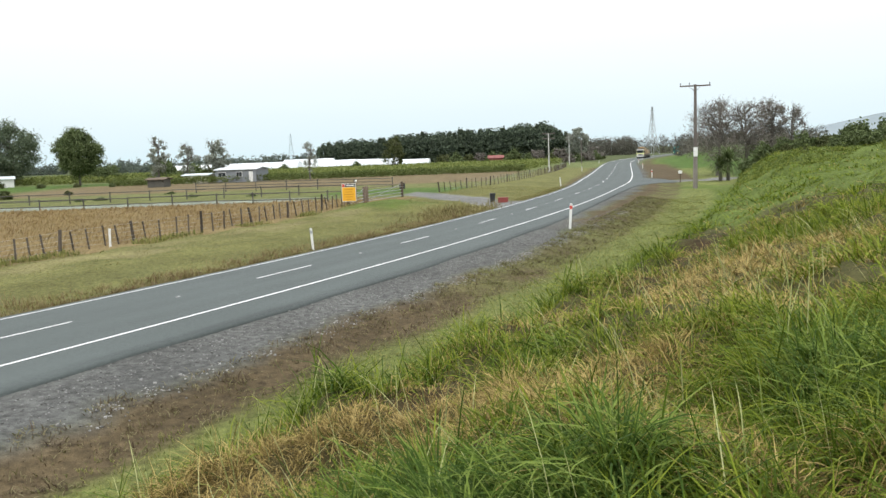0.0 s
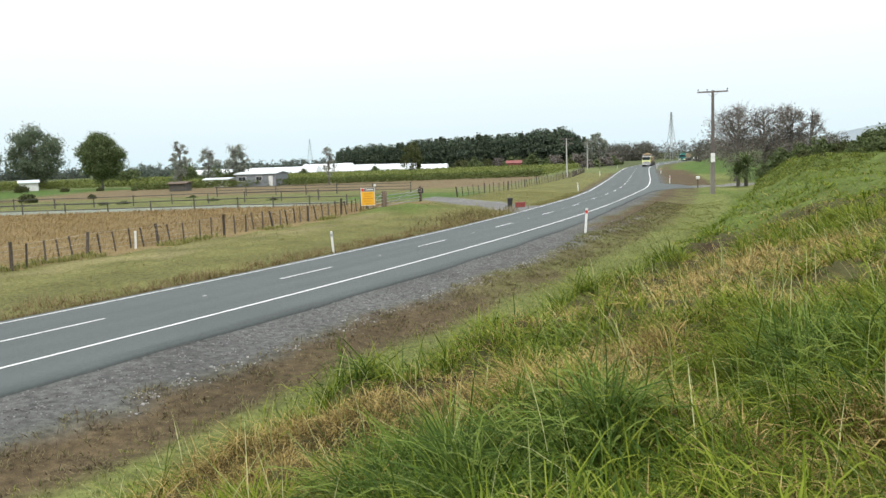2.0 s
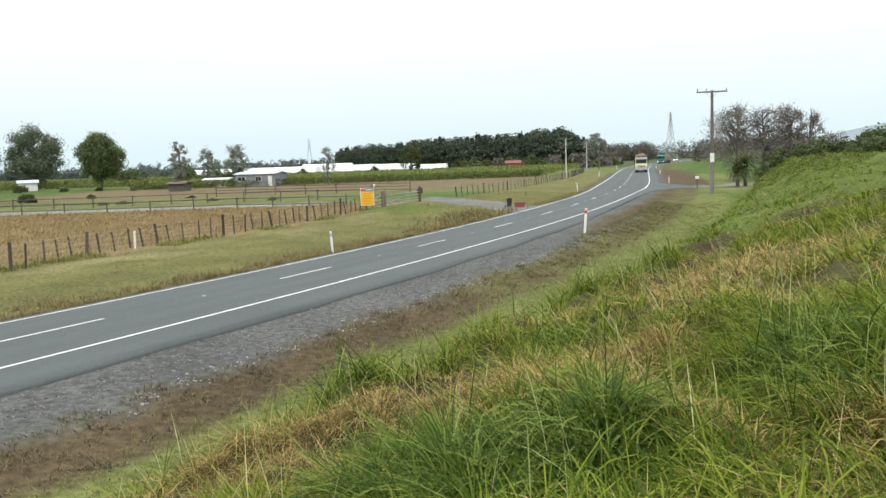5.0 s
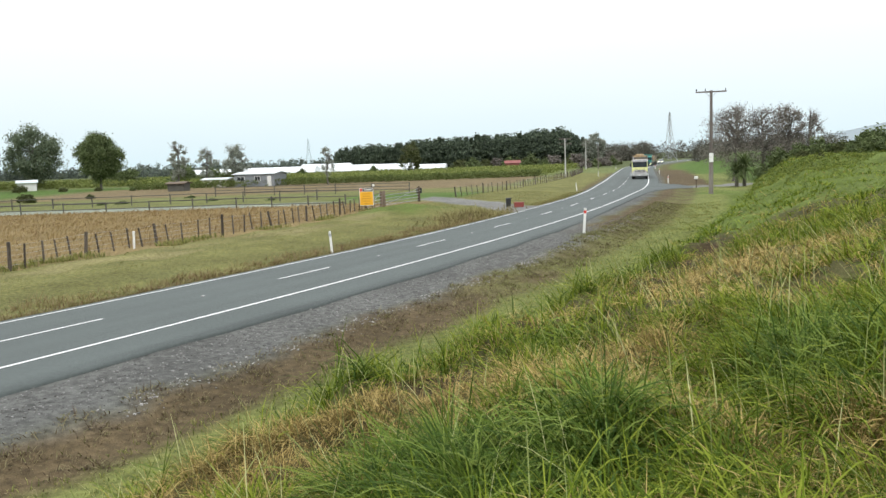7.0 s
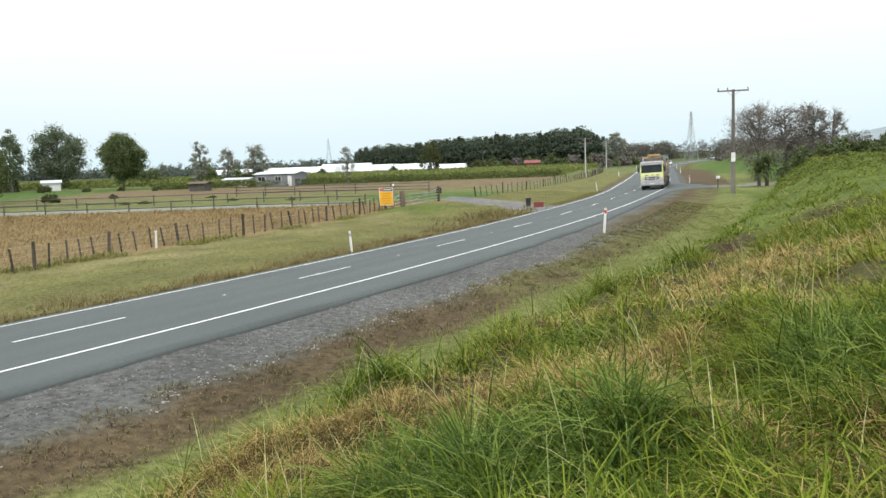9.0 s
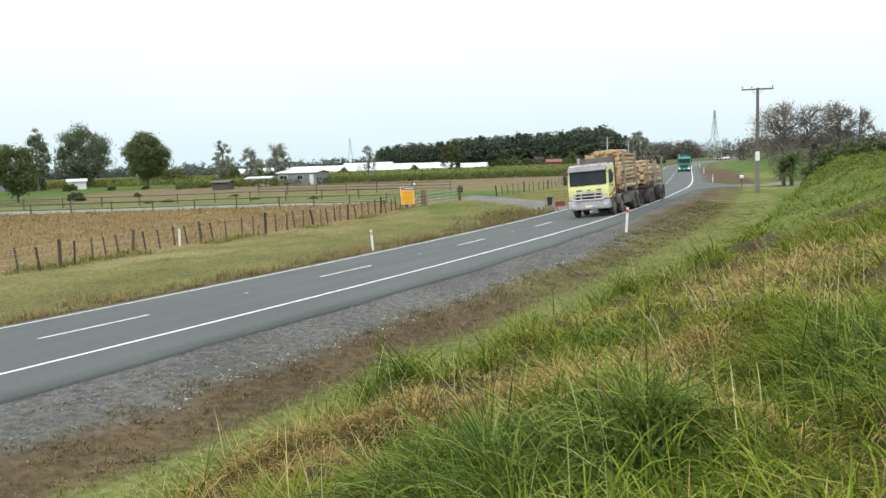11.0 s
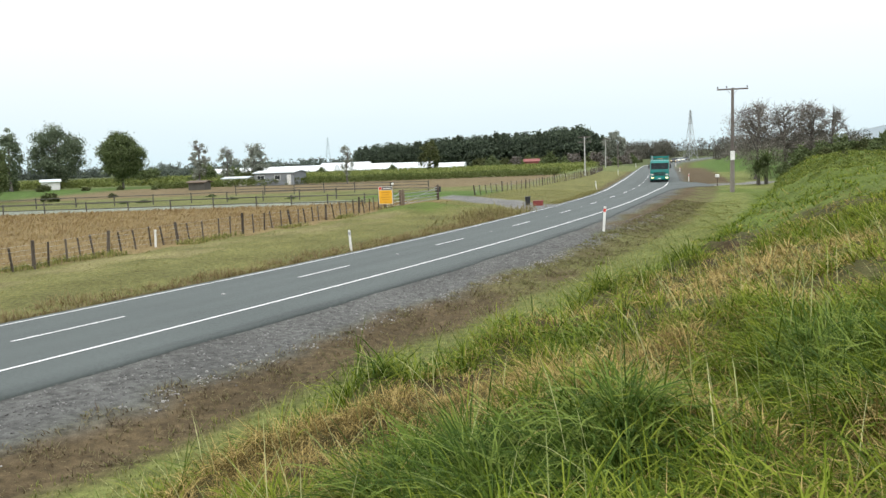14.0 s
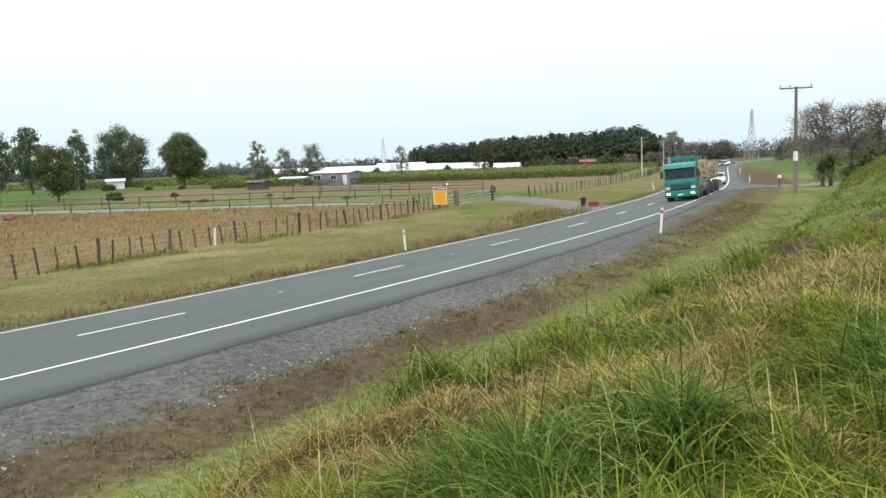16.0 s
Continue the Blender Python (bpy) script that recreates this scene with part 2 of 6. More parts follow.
lay("mown", near_side * band(gu + wob * 0.5, 8.2, 11.4, 0.6) * (gs < 56))
lay("lush", near_side * band(gu, 11, 40, 3) * band(gs, 70, 400, 8))
lay("mown", near_side * band(gu, 9, 16, 2) * band(gs, 62, 130, 5))
lay("weed", near_side * band(gu + wob, 6.7, 8.5, 0.7))
lay("gravel", near_side * band(gu + wob * 0.9, 2, 6.9 - 1.4 * ease((gs - 8) / 14), 0.9))
lay("weed", near_side * band(gu + wob, 5.5, 8.6, 0.9) * band(gs, 16, 76, 6))
lay("weed", near_side * band(gu + wob, 5.4, 11, 1.0) * band(gs, 82, 170, 4))
# bank turf coloured dark, so the gaps between tussocks look shaded
lay("shaded_turf", near_side * ease((gu - toe(gs)) / 0.8) * (gs < 8))
lay("green", near_side * ease((gu - toe(gs)) / 0.8) * band(gs, 8, 66, 4) * 0.6)
# shade of the hollow behind the lip, painted as dark brown ground
lay("shaded_thatch", near_side * rim(gs) * np.exp(-((gu - toe(gs) - 2.1) / 0.75) ** 2) * (gs < 5))
drive = band(gs, 39.5 + (gd - 5) * 1.3, 47.5 + (gd - 5) * 1.15, 1.2) * band(gd, 3, 19, 1.0)
lay("olive", near_side * band(gu + wob, 6.9, 8.7, 0.8) * band(gs, -1, 72, 6) * np.clip(0.7 + 0.7 * waves(gx, gy, 3.0, 53), 0, 0.95))
lay("drive", drive)
side = band(gs - (gu - 7) * 0.6, 74, 80, 1.5) * band(gu, 3, 60, 1)
lay("drive", side)

nx, ny = len(GX), len(GY)
idx = np.arange(nx * ny).reshape(ny, nx)
quads = np.stack([idx[:-1, :-1], idx[:-1, 1:], idx[1:, 1:], idx[1:, :-1]], -1).reshape(-1, 4)


def fast_mesh(name, co, polys, mat, smooth=True):
    """A mesh from arrays: corners (n, 3) and faces (m, 3 or 4)."""
    me = bpy.data.meshes.new(name)
    k = polys.shape[1]
    me.vertices.add(len(co))
    me.vertices.foreach_set("co", co.astype(np.float32).ravel())
    me.loops.add(polys.size)
    me.loops.foreach_set("vertex_index", polys.astype(np.int32).ravel())
    me.polygons.add(len(polys))
    me.polygons.foreach_set("loop_start", np.arange(0, polys.size, k, dtype=np.int32))
    me.polygons.foreach_set("use_smooth", np.full(len(polys), smooth))
    me.materials.append(mat)
    me.update(calc_edges=True)
    return me


def ground_material(name, scales, rough, relief):
    """A surface coloured by its cover layer, broken up at three scales."""
    m = bpy.data.materials.new(name)
    m.use_nodes = True
    n, l = m.node_tree.nodes, m.node_tree.links
    b = n["Principled BSDF"]
    b.inputs["Roughness"].default_value = rough
    b.inputs["Specular IOR Level"].default_value = 0.1
    at, co = n.new("ShaderNodeVertexColor"), n.new("ShaderNodeTexCoord")
    at.layer_name = "cover"
    col = at.outputs["Color"]
    for scale, detail, lo, hi in scales:
        t, r, v = n.new("ShaderNodeTexNoise"), n.new("ShaderNodeMapRange"), n.new("ShaderNodeVectorMath")
        t.inputs["Scale"].default_value, t.inputs["Detail"].default_value = scale, detail
        r.inputs["From Min"].default_value, r.inputs["From Max"].default_value = 0.25, 0.75
        r.inputs["To Min"].default_value, r.inputs["To Max"].default_value = lo, hi
        v.operation = "SCALE"
        l.new(co.outputs["Object"], t.inputs["Vector"])
        l.new(t.outputs["Fac"], r.inputs["Value"])
        l.new(col, v.inputs[0])
        l.new(r.outputs["Result"], v.inputs["Scale"])
        col = v.outputs[0]
    l.new(col, b.inputs["Base Color"])
    bp = n.new("ShaderNodeBump")
    bp.inputs["Strength"].default_value, bp.inputs["Distance"].default_value = 0.6, relief
    l.new(t.outputs["Fac"], bp.inputs["Height"])
    l.new(bp.outputs[0], b.inputs["Normal"])
    return m


M_GROUND = ground_material("ground_cover", ((0.35, 4, 0.75, 1.25), (7.0, 8, 0.5, 1.5), (55.0, 3, 0.65, 1.35)), 0.95, 0.04)
ground_mesh = fast_mesh("ground", np.stack([gx, gy, gz], 1), quads, M_GROUND)
layer = ground_mesh.color_attributes.new("cover", "FLOAT_COLOR", "POINT")
layer.data.foreach_set("color", np.hstack([cover, np.ones((len(cover), 1))]).astype(np.float32).ravel())
tagged(new("ground", ground_mesh), "mown verges, dry paddocks and a steep grassy bank", "ground", kind="structure")


# ---- road ----
def ribbon(name, ss, d0, d1, dz, mat, rows=2):
    ss = np.asarray(ss, float)
    co, n = [], rows
    for k in range(n):
        d = d0 + (d1 - d0) * k / (n - 1)
        x, y = to_xy(ss, d)
        co.append(np.stack([x, y, road_z(ss, d) + dz], 1))
    co = np.concatenate(co)
    m = len(ss)
    f = np.array([(k * m + i, k * m + i + 1, (k + 1) * m + i + 1, (k + 1) * m + i) for k in range(n - 1) for i in range(m - 1)])
    return fast_mesh(name, co, f[:, ::-1] if d1 < d0 else f[:, ::-1], mat)


ROAD_S = np.concatenate([np.arange(-280, 200, 1.5), np.arange(200, 880, 10)])


def road_edge(ss, seed):
    return 0.10 * np.sin(ss * 0.9 + seed) + 0.07 * np.sin(ss * 2.3 + seed * 2) + 0.05 * np.sin(ss * 4.1)


x0, y0 = to_xy(ROAD_S, 3.72 + 0.4 * road_edge(ROAD_S, 2))
widen = np.interp(ROAD_S, [-280, -15, 0, 19, 32, 44, 56, 66, 72, 76, 80, 86, 92, 900], [5.2, 5.2, 5.25, 5.0, 4.5, 4.35, 4.7, 6.0, 7.4, 8.8, 8.2, 5.8, 4.7, 4.4])
near_edge = -(widen + 0.4 * road_edge(ROAD_S, 1))
x1, y1 = to_xy(ROAD_S, near_edge)
cols, tone, n_col = [], [], 41
worn = np.random.RandomState(2)
for k in range(n_col):
    a = k / (n_col - 1)
    d = (3.72 + 0.4 * road_edge(ROAD_S, 2)) * (1 - a) + near_edge * a
    x, y = to_xy(ROAD_S, d)
    z = np.where(d < -4.9, np.maximum(ground_z(x, y) + 0.04, road_z(ROAD_S, -4.9) - 0.14 * (-d - 4.9)), road_z(ROAD_S, d))
    cols.append(np.stack([x, y, z], 1))
    g = np.ones(len(ROAD_S)) + 0.05 * waves(ROAD_S, d * 6, 14, 5)
    for track in (-2.35, -0.75, 0.75, 2.35):
        g -= 0.07 * np.exp(-((d - track) / 0.35) ** 2)
    g *= 1 - 0.03 * (d < -HALF - 0.3) - 0.3 * np.exp(-((d - near_edge - 0.22) / 0.16) ** 2) * worn.uniform(0.3, 1.0, len(d)) * (ROAD_S < 48)
    tone.append(g)
m = len(ROAD_S)
co = np.concatenate(cols + [cols[0] - (0, 0, 0.12), cols[-1] - (0, 0, 0.12)])
tone = np.concatenate(tone + [tone[0], tone[-1]])[:, None] * np.array([[0.094, 0.107, 0.102]])
f = [(k * m + i, (k + 1) * m + i, (k + 1) * m + i + 1, k * m + i + 1) for k in range(n_col - 1) for i in range(m - 1)]
f += [(n_col * m + i, i, i + 1, n_col * m + i + 1) for i in range(m - 1)] + [((n_col - 1) * m + i, (n_col + 1) * m + i, (n_col + 1) * m + i + 1, (n_col - 1) * m + i + 1) for i in range(m - 1)]
M_SEAL = ground_material("chip_seal", ((0.25, 3, 0.93, 1.07), (14.0, 6, 0.88, 1.12), (110.0, 2, 0.8, 1.2)), 0.72, 0.012)
road_mesh = fast_mesh("road", co, np.array(f), M_SEAL)
layer = road_mesh.color_attributes.new("cover", "FLOAT_COLOR", "POINT")
layer.data.foreach_set("color", np.hstack([tone, np.ones((len(tone), 1))]).astype(np.float32).ravel())
road = tagged(new("road", road_mesh), "grey chip-sealed two-lane rural highway", "road", kind="structure")
FINE_S = np.concatenate([np.arange(-200, 150, 1.0), np.arange(150, 860, 5)])
for d in (HALF, -HALF):
    tagged(new("edge_line", ribbon("edge_line", FINE_S, d + 0.06, d - 0.06, 0.006, M_LINE)), "solid white painted edge line", "road marking", kind="structure")
dash_made = [new("centre_dash", ribbon("centre_dash", np.linspace(10 * k, 10 * k + 3, 5), 0.055, -0.055, 0.006, M_LINE)) for k in range(-14, 50)]
for ob in dash_made:
    tagged(ob, "short white painted centre-line dash", "road marking", group="centre-line dashes", kind="structure")
M_STUD = material("road_stud", [(0.22, 0.22, 0.21), (0.34, 0.34, 0.32)], scale=20, rough=0.4)
stud_bm = bmesh.new()
bmesh.ops.create_cone(stud_bm, cap_ends=True, segments=4, radius1=0.07, radius2=0.05, depth=0.025, matrix=pose(0, 0, 0.012, 0, 0, 45))
stud_mesh = bpy.data.meshes.new("road_stud")
stud_bm.to_mesh(stud_mesh)
stud_bm.free()
stud_mesh.materials.append(M_STUD)
for k in range(-3, 12):
    ob = new("road_stud", stud_mesh)
    ob.matrix_world = pose(*on_road(10 * k + 6.5, 0.0, 0.002), 0, 0, -math.degrees(float(heading(10 * k + 6.5))))
    tagged(ob, "small pale raised stud on the centre line", "road stud", group="road studs")


# ---- building helpers ----
def part(name, bm, mat, parent=None, label="", smooth=False):
    me = bpy.data.meshes.new(name)
    if smooth:
        for f in bm.faces:
            f.smooth = True
    bm.to_mesh(me)
    bm.free()
    me.materials.append(mat)
    ob = new(name, me)
    if parent is not None:
        ob.parent = parent
    if label:
        tagged(ob, label)
    return ob


def box(bm, x0, y0, z0, x1, y1, z1, bevel=0.0, turn=None):
    made = bmesh.ops.create_cube(bm, size=1)["verts"]
    for v in made:
        v.co = Vector((x0 + (v.co.x + 0.5) * (x1 - x0), y0 + (v.co.y + 0.5) * (y1 - y0), z0 + (v.co.z + 0.5) * (z1 - z0)))
    if bevel:
        edges = list({e for v in made for e in v.link_edges})
        made = bmesh.ops.bevel(bm, geom=edges, offset=bevel, segments=2, affect="EDGES", profile=0.5)["verts"]
    if turn is not None:
        bmesh.ops.transform(bm, matrix=turn, verts=[v for v in made if v.is_valid])
    return bm


def rod(bm, a, b, r0, r1=None, seg=8):
    a, b = Vector(a), Vector(b)
    r1 = r0 if r1 is None else r1
    way = b - a
    m = Matrix.Translation((a + b) / 2) @ way.to_track_quat("Z", "Y").to_matrix().to_4x4()
    bmesh.ops.create_cone(bm, cap_ends=True, segments=seg, radius1=r0, radius2=max(r1, 0.001), depth=way.length, matrix=m)
    return bm


def tube(bm, pts, r, seg=6):
    """One unbroken thin tube through the points."""
    rings = []
    for k, p in enumerate(pts):
        a, b = Vector(pts[max(0, k - 1)]), Vector(pts[min(len(pts) - 1, k + 1)])
        q = (b - a).to_track_quat("Z", "Y")
        rings.append([bm.verts.new(Vector(p) + q @ Vector((r * math.cos(6.28319 * i / seg), r * math.sin(6.28319 * i / seg), 0))) for i in range(seg)])
    for a, b in zip(rings, rings[1:]):
        for i in range(seg):
            bm.faces.new((a[i], a[(i + 1) % seg], b[(i + 1) % seg], b[i]))
    return bm


def B():
    return bmesh.new()


def thing(name, label, category, group="", at=(0, 0, 0), turn=0.0):
    ob = new(name)
    ob.matrix_world = pose(*at, 0, 0, turn)
    return tagged(ob, label, category, group)


# ---- roadside posts ----
def marker_post(reflector, lean_x=0.0, lean_y=0.0, tall=1.0):
    p = thing("marker_post", "white roadside marker post with a %s reflector" % reflector, "marker post", "road edge markers")
    part("post", box(B(), -0.055, -0.02, -0.15, 0.055, 0.02, tall, 0.012), M_WHITE, p)
    part("reflector_band", box(B(), -0.058, -0.023, tall - 0.24, 0.058, 0.023, tall - 0.1, 0.003), M_RED if reflector == "red" else M_STEEL, p)
    return p


def stand(ob, s, d, turn=0.0, lean=(0, 0)):
    x, y = to_xy(s, d)
    ob.matrix_world = pose(float(x), float(y), ground_at(x, y), lean[0], lean[1], -math.degrees(float(heading(s))) + turn)
    return ob


stand(marker_post("white", tall=0.98), 10.1, 4.35, lean=(0, -4))
stand(marker_post("red", tall=1.12), 14.3, -6.25, lean=(0, 4))
for s, d, kind in ((78.0, 4.9, "white"), (90.0, -5.9, "red"), (137.5, 6.0, "white"), (139.0, -5.4, "red"), (205.0, 5.2, "white"), (190.0, -5.2, "red")):
    stand(marker_post(kind), s, d, lean=(0, -6 if s == 78.0 else 0))

# ---- paddock fence: posts, battens, wires ----
FENCE = [(-23.5, 20.0), (-21.0, 27.5), (-18.6, 34.6), (-17.3, 40.5), (-15.5, 45.4), (-13.4, 48.9), (-11.6, 53.4), (-10.0, 58.4), (-8.1, 63.4), (-6.6, 68.6)]


M_BATTEN = material("dark_fence_timber", [(0.035, 0.028, 0.022), (0.075, 0.06, 0.047), (0.12, 0.1, 0.08)], scale=8, rough=0.9, bump=0.01, stretch=(4, 4, 0.6), random_tint=0.3)


def fence_run(corners, label, spacing=1.04, tall=1.08, heavy_every=5, wires=5, seed=1):
    r = random.Random(seed)
    f = thing("fence", label, "fence", "paddock fences")
    pts = [Vector((x, y, 0)) for x, y in corners]
    lengths = [(b - a).length for a, b in zip(pts[:-1], pts[1:])]
    total, made, i = sum(lengths), [], 0
    n = int(total / spacing)
    batten = [box(B(), -0.042, -0.03, -0.1, 0.042, 0.03, tall, 0.008) for _ in range(1)][0]
    bm_mesh = bpy.data.meshes.new("batten")
    batten.to_mesh(bm_mesh)
    batten.free()
    bm_mesh.materials.append(M_BATTEN)
    post = rod(B(), (0, 0, -0.3), (0, 0, tall + 0.12), 0.085, 0.075, 9)
    post_mesh = bpy.data.meshes.new("post")
    post.to_mesh(post_mesh)
    post.free()
    post_mesh.materials.append(M_BATTEN)
    for k in range(n + 1):
        at = min(total - 0.01, k * spacing + r.uniform(-0.1, 0.1))
        at, j = max(0, at), 0
        while at > lengths[j]:
            at -= lengths[j]
            j += 1
        p = pts[j].lerp(pts[j + 1], at / lengths[j])
        z = ground_at(p.x, p.y)
        made.append((p.x, p.y, z))
        heavy = k % heavy_every == 0
        o = new("post" if heavy else "batten", post_mesh if heavy else bm_mesh)
        o.parent = f
        o.matrix_basis = pose(p.x, p.y, z, r.uniform(-5, 5), r.uniform(-9, 3), r.uniform(-25, 25)) @ Matrix.Diagonal((1, 1, r.uniform(0.92, 1.08), 1))
    for w in range(wires):
        bm = B()
        hgt = tall * (0.18 + 0.78 * w / (wires - 1))
        tube(bm, [(x, y, z + hgt) for x, y, z in made[::4]], 0.004, 4)
        part("wire", bm, M_STEEL, f)
    return f


fence_run(FENCE, "old post-and-batten fence with leaning grey battens", seed=4)
fence_run([(1.6, 88.7), (9.5, 106.0), (17.0, 128.0), (24.0, 152.0), (33.0, 190.0)], "weathered batten fence along the verge", spacing=1.6, seed=8)


M_RAIL = material("dark_rail_timber", [(0.05, 0.048, 0.04), (0.11, 0.105, 0.09)], scale=6, rough=0.9)


def rail_fence(corners, label, seed, tall=1.15, rails=3, gap=4.5):
    r = random.Random(seed)
    f = thing("rail_fence", label, "fence", "paddock rail fences")
    for (ax, ay), (bx, by) in zip(corners[:-1], corners[1:]):
        n = max(1, round(math.hypot(bx - ax, by - ay) / gap))
        ps = [(ax + (bx - ax) * k / n, ay + (by - ay) * k / n) for k in range(n + 1)]
        zs = [ground_at(*p) for p in ps]
        for (x, y), z in zip(ps, zs):
            part("post", rod(B(), (x, y, z - 0.2), (x + r.uniform(-0.03, 0.03), y, z + tall + r.uniform(0, 0.15)), 0.07, 0.065, 7), M_RAIL, f)
        for k in range(rails):
            hgt = tall * (0.35 + 0.6 * k / max(1, rails - 1))
            for (x, y), z, (x2, y2), z2 in zip(ps, zs, ps[1:], zs[1:]):
                part("rail", rod(B(), (x, y, z + hgt), (x2, y2, z2 + hgt + r.uniform(-0.04, 0.04)), 0.042, 0.04, 6), M_RAIL, f)
    return f


rail_fence([(-62, 92), (-44, 93), (-31, 94), (-14, 92.5), (-8.6, 89)], "dark timber rail fence across the paddock", 1, rails=2)
rail_fence([(-70, 86), (-46, 81.5), (-20, 80), (-9, 77)], "low wooden rail fence beside a pale track", 2, tall=1.0, rails=2)
rail_fence([(-31, 113), (-14, 109), (-4, 104)], "old dark stock-yard rails", 3, tall=1.3, rails=3)


# ---- gate at the driveway ----
def farm_gate(a, b, tall=1.15):
    (ax, ay), (bx, by) = a, b
    z = ground_at((ax + bx) / 2, (ay + by) / 2)
    g = thing("farm_gate", "grey tubular steel farm gate between timber posts", "gate")
    part("gate_post", rod(B(), (ax, ay, z - 0.3), (ax, ay, z + 1.45), 0.14, 0.13, 10), M_WOOD, g)
    part("gate_post", rod(B(), (bx, by, z - 0.3), (bx, by, z + 1.45), 0.14, 0.13, 10), M_WOOD, g)
    for k in range(5):
        part("rail", rod(B(), (ax, ay, z + 0.15 + k * tall / 4), (bx, by, z + 0.15 + k * tall / 4), 0.03, seg=6), M_WOOD if k == 4 else M_STEEL, g)
    part("brace", rod(B(), (ax, ay, z + 0.15), (bx, by, z + 0.15 + tall), 0.025, seg=6), M_STEEL, g)
    return g


farm_gate((-5.1, 73.3), (-2.2, 81.0))
farm_gate((-6.4, 69.3), (-5.3, 72.6))


def notice(x, y):
    z = ground_at(x, y)
    n = thing("notice_plate", "small black and white plate on a gate post", "sign", at=(x, y, z))
    part("post", rod(B(), (0, 0.03, -0.2), (0, 0.03, 1.5), 0.09, 0.085, 9), M_WOOD, n)
    part("plate", box(B(), -0.28, -0.1, 0.75, 0.28, -0.07, 1.3, 0.01), M_BLACK, n)
    part("emblem", box(B(), -0.1, -0.112, 0.92, 0.1, -0.104, 1.12, 0.003), M_WHITE, n)
    return n


notice(-2.2, 82.6)


# ---- yellow hoarding ----
def yellow_sign():
    x, y = -6.15, 67.6
    s = thing("roadside_sign", "orange-yellow roadside advertising board on two posts", "sign", at=(x, y, ground_at(x, y)), turn=-4)
    for px in (-0.42, 0.42):
        part("post", box(B(), px - 0.045, 0.02, -0.3, px + 0.045, 0.11, 1.7, 0.01), M_WOOD, s)
    part("board", box(B(), -0.58, -0.025, 0.42, 0.58, 0.018, 1.86, 0.006), M_WHITE, s)
    part("yellow_panel", box(B(), -0.54, -0.034, 0.46, 0.54, -0.028, 1.56, 0.002), M_YELLOW, s)
    part("black_strip", box(B(), -0.3, -0.036, 1.59, 0.54, -0.028, 1.83, 0.002), M_BLACK, s)
    part("emblem", box(B(), -0.53, -0.036, 1.59, -0.33, -0.028, 1.83, 0.002), M_RED, s)
    for k, wdt in enumerate((0.7, 0.55, 0.8, 0.62, 0.45)):
        part("text_bar", box(B(), -wdt / 2, -0.04, 1.36 - k * 0.2, wdt / 2, -0.035, 1.42 - k * 0.2, 0.001), M_WOODTEXT, s)
    part("title_bar", box(B(), -0.2, -0.042, 1.67, 0.46, -0.037, 1.75, 0.001), M_WHITE, s)
    return s


M_WOODTEXT = material("sign_print", [(0.5, 0.22, 0.01), (0.55, 0.26, 0.015)], scale=5, rough=0.6)
yellow_sign()


def white_knob(x, y):
    z = ground_at(x, y)
    k = thing("marker_pole", "thin pole with a white round cap", "pole", at=(x, y, z))
    part("pole", rod(B(), (0, 0, -0.2), (0, 0, 1.95), 0.04, 0.035, 8), M_WOOD, k)
    bm = B()
    bmesh.ops.create_icosphere(bm, subdivisions=2, radius=0.11, matrix=Matrix.Translation((0, 0, 2.02)))
    part("cap", bm, M_WHITE, k, smooth=True)


white_knob(-5.75, 70.0)


# ---- utility poles ----
M_POLE_FOOT = material("weathered_pole_foot", [(0.14, 0.122, 0.105), (0.25, 0.225, 0.2)], scale=6, rough=0.9, bump=0.01, stretch=(4, 4, 0.4))


def utility_pole(x, y, top, arm, label, mat, turn=0.0, arms=1, box_z=None):
    z = ground_at(x, y)
    hgt = top - z
    p = thing("utility_pole", label, "utility pole", "power poles", at=(x, y, z), turn=turn)
    bm = B()
    rod(bm, (0, 0, -0.4), (0, 0, hgt), 0.19 if box_z else 0.15, 0.12 if box_z else 0.09, 14)
    part("pole", bm, mat, p, smooth=False)
    for k in range(arms):
        za = hgt - 0.12 - k * 0.9
        part("crossarm", box(B(), -arm / 2, 0.1, za - 0.06, arm / 2, 0.2, za + 0.07, 0.012), M_POLE, p)
        for sx in (-1, 1):
            part("brace", rod(B(), (sx * 0.5, 0.16, za - 0.05), (0, 0.12, za - 0.55), 0.018, seg=6), M_STEEL, p)
        for px in (-arm / 2 + 0.08, -arm * 0.18, arm / 2 - 0.08):
            bm = B()
            rod(bm, (px, 0.15, za + 0.07), (px, 0.15, za + 0.17), 0.02, seg=8)
            rod(bm, (px, 0.15, za + 0.15), (px, 0.15, za + 0.22), 0.06, 0.055, 10)
            rod(bm, (px, 0.15, za + 0.22), (px, 0.15, za + 0.30), 0.045, 0.03, 10)
            part("insulator", bm, M_BLACK, p)
    if box_z:
        bm = B()
        box(bm, -0.19, -0.26, box_z, 0.19, -0.16, box_z + 0.85, 0.02)
        part("white_guard", bm, M_WHITE, p)
        part("footing", rod(B(), (0, 0, -0.3), (0, 0, box_z - 0.05), 0.215, 0.2, 14), M_POLE_FOOT, p, "paler weathered lower length")
    return p


utility_pole(25.45, 77.3, 9.15, 2.75, "tall brown timber power pole with a crossarm", M_POLE, turn=-12, box_z=3.0)
utility_pole(23.3, 153.2, 6.7, 2.4, "pale concrete power pole with two crossarms", M_CONCRETE, turn=-20, arms=2)
utility_pole(39.9, 225.2, 7.2, 2.4, "distant concrete power pole with a crossarm", M_CONCRETE, turn=-20, arms=2)
utility_pole(43.4, 226.0, 6.3, 1.6, "distant thin timber power pole", M_POLE, turn=-20)


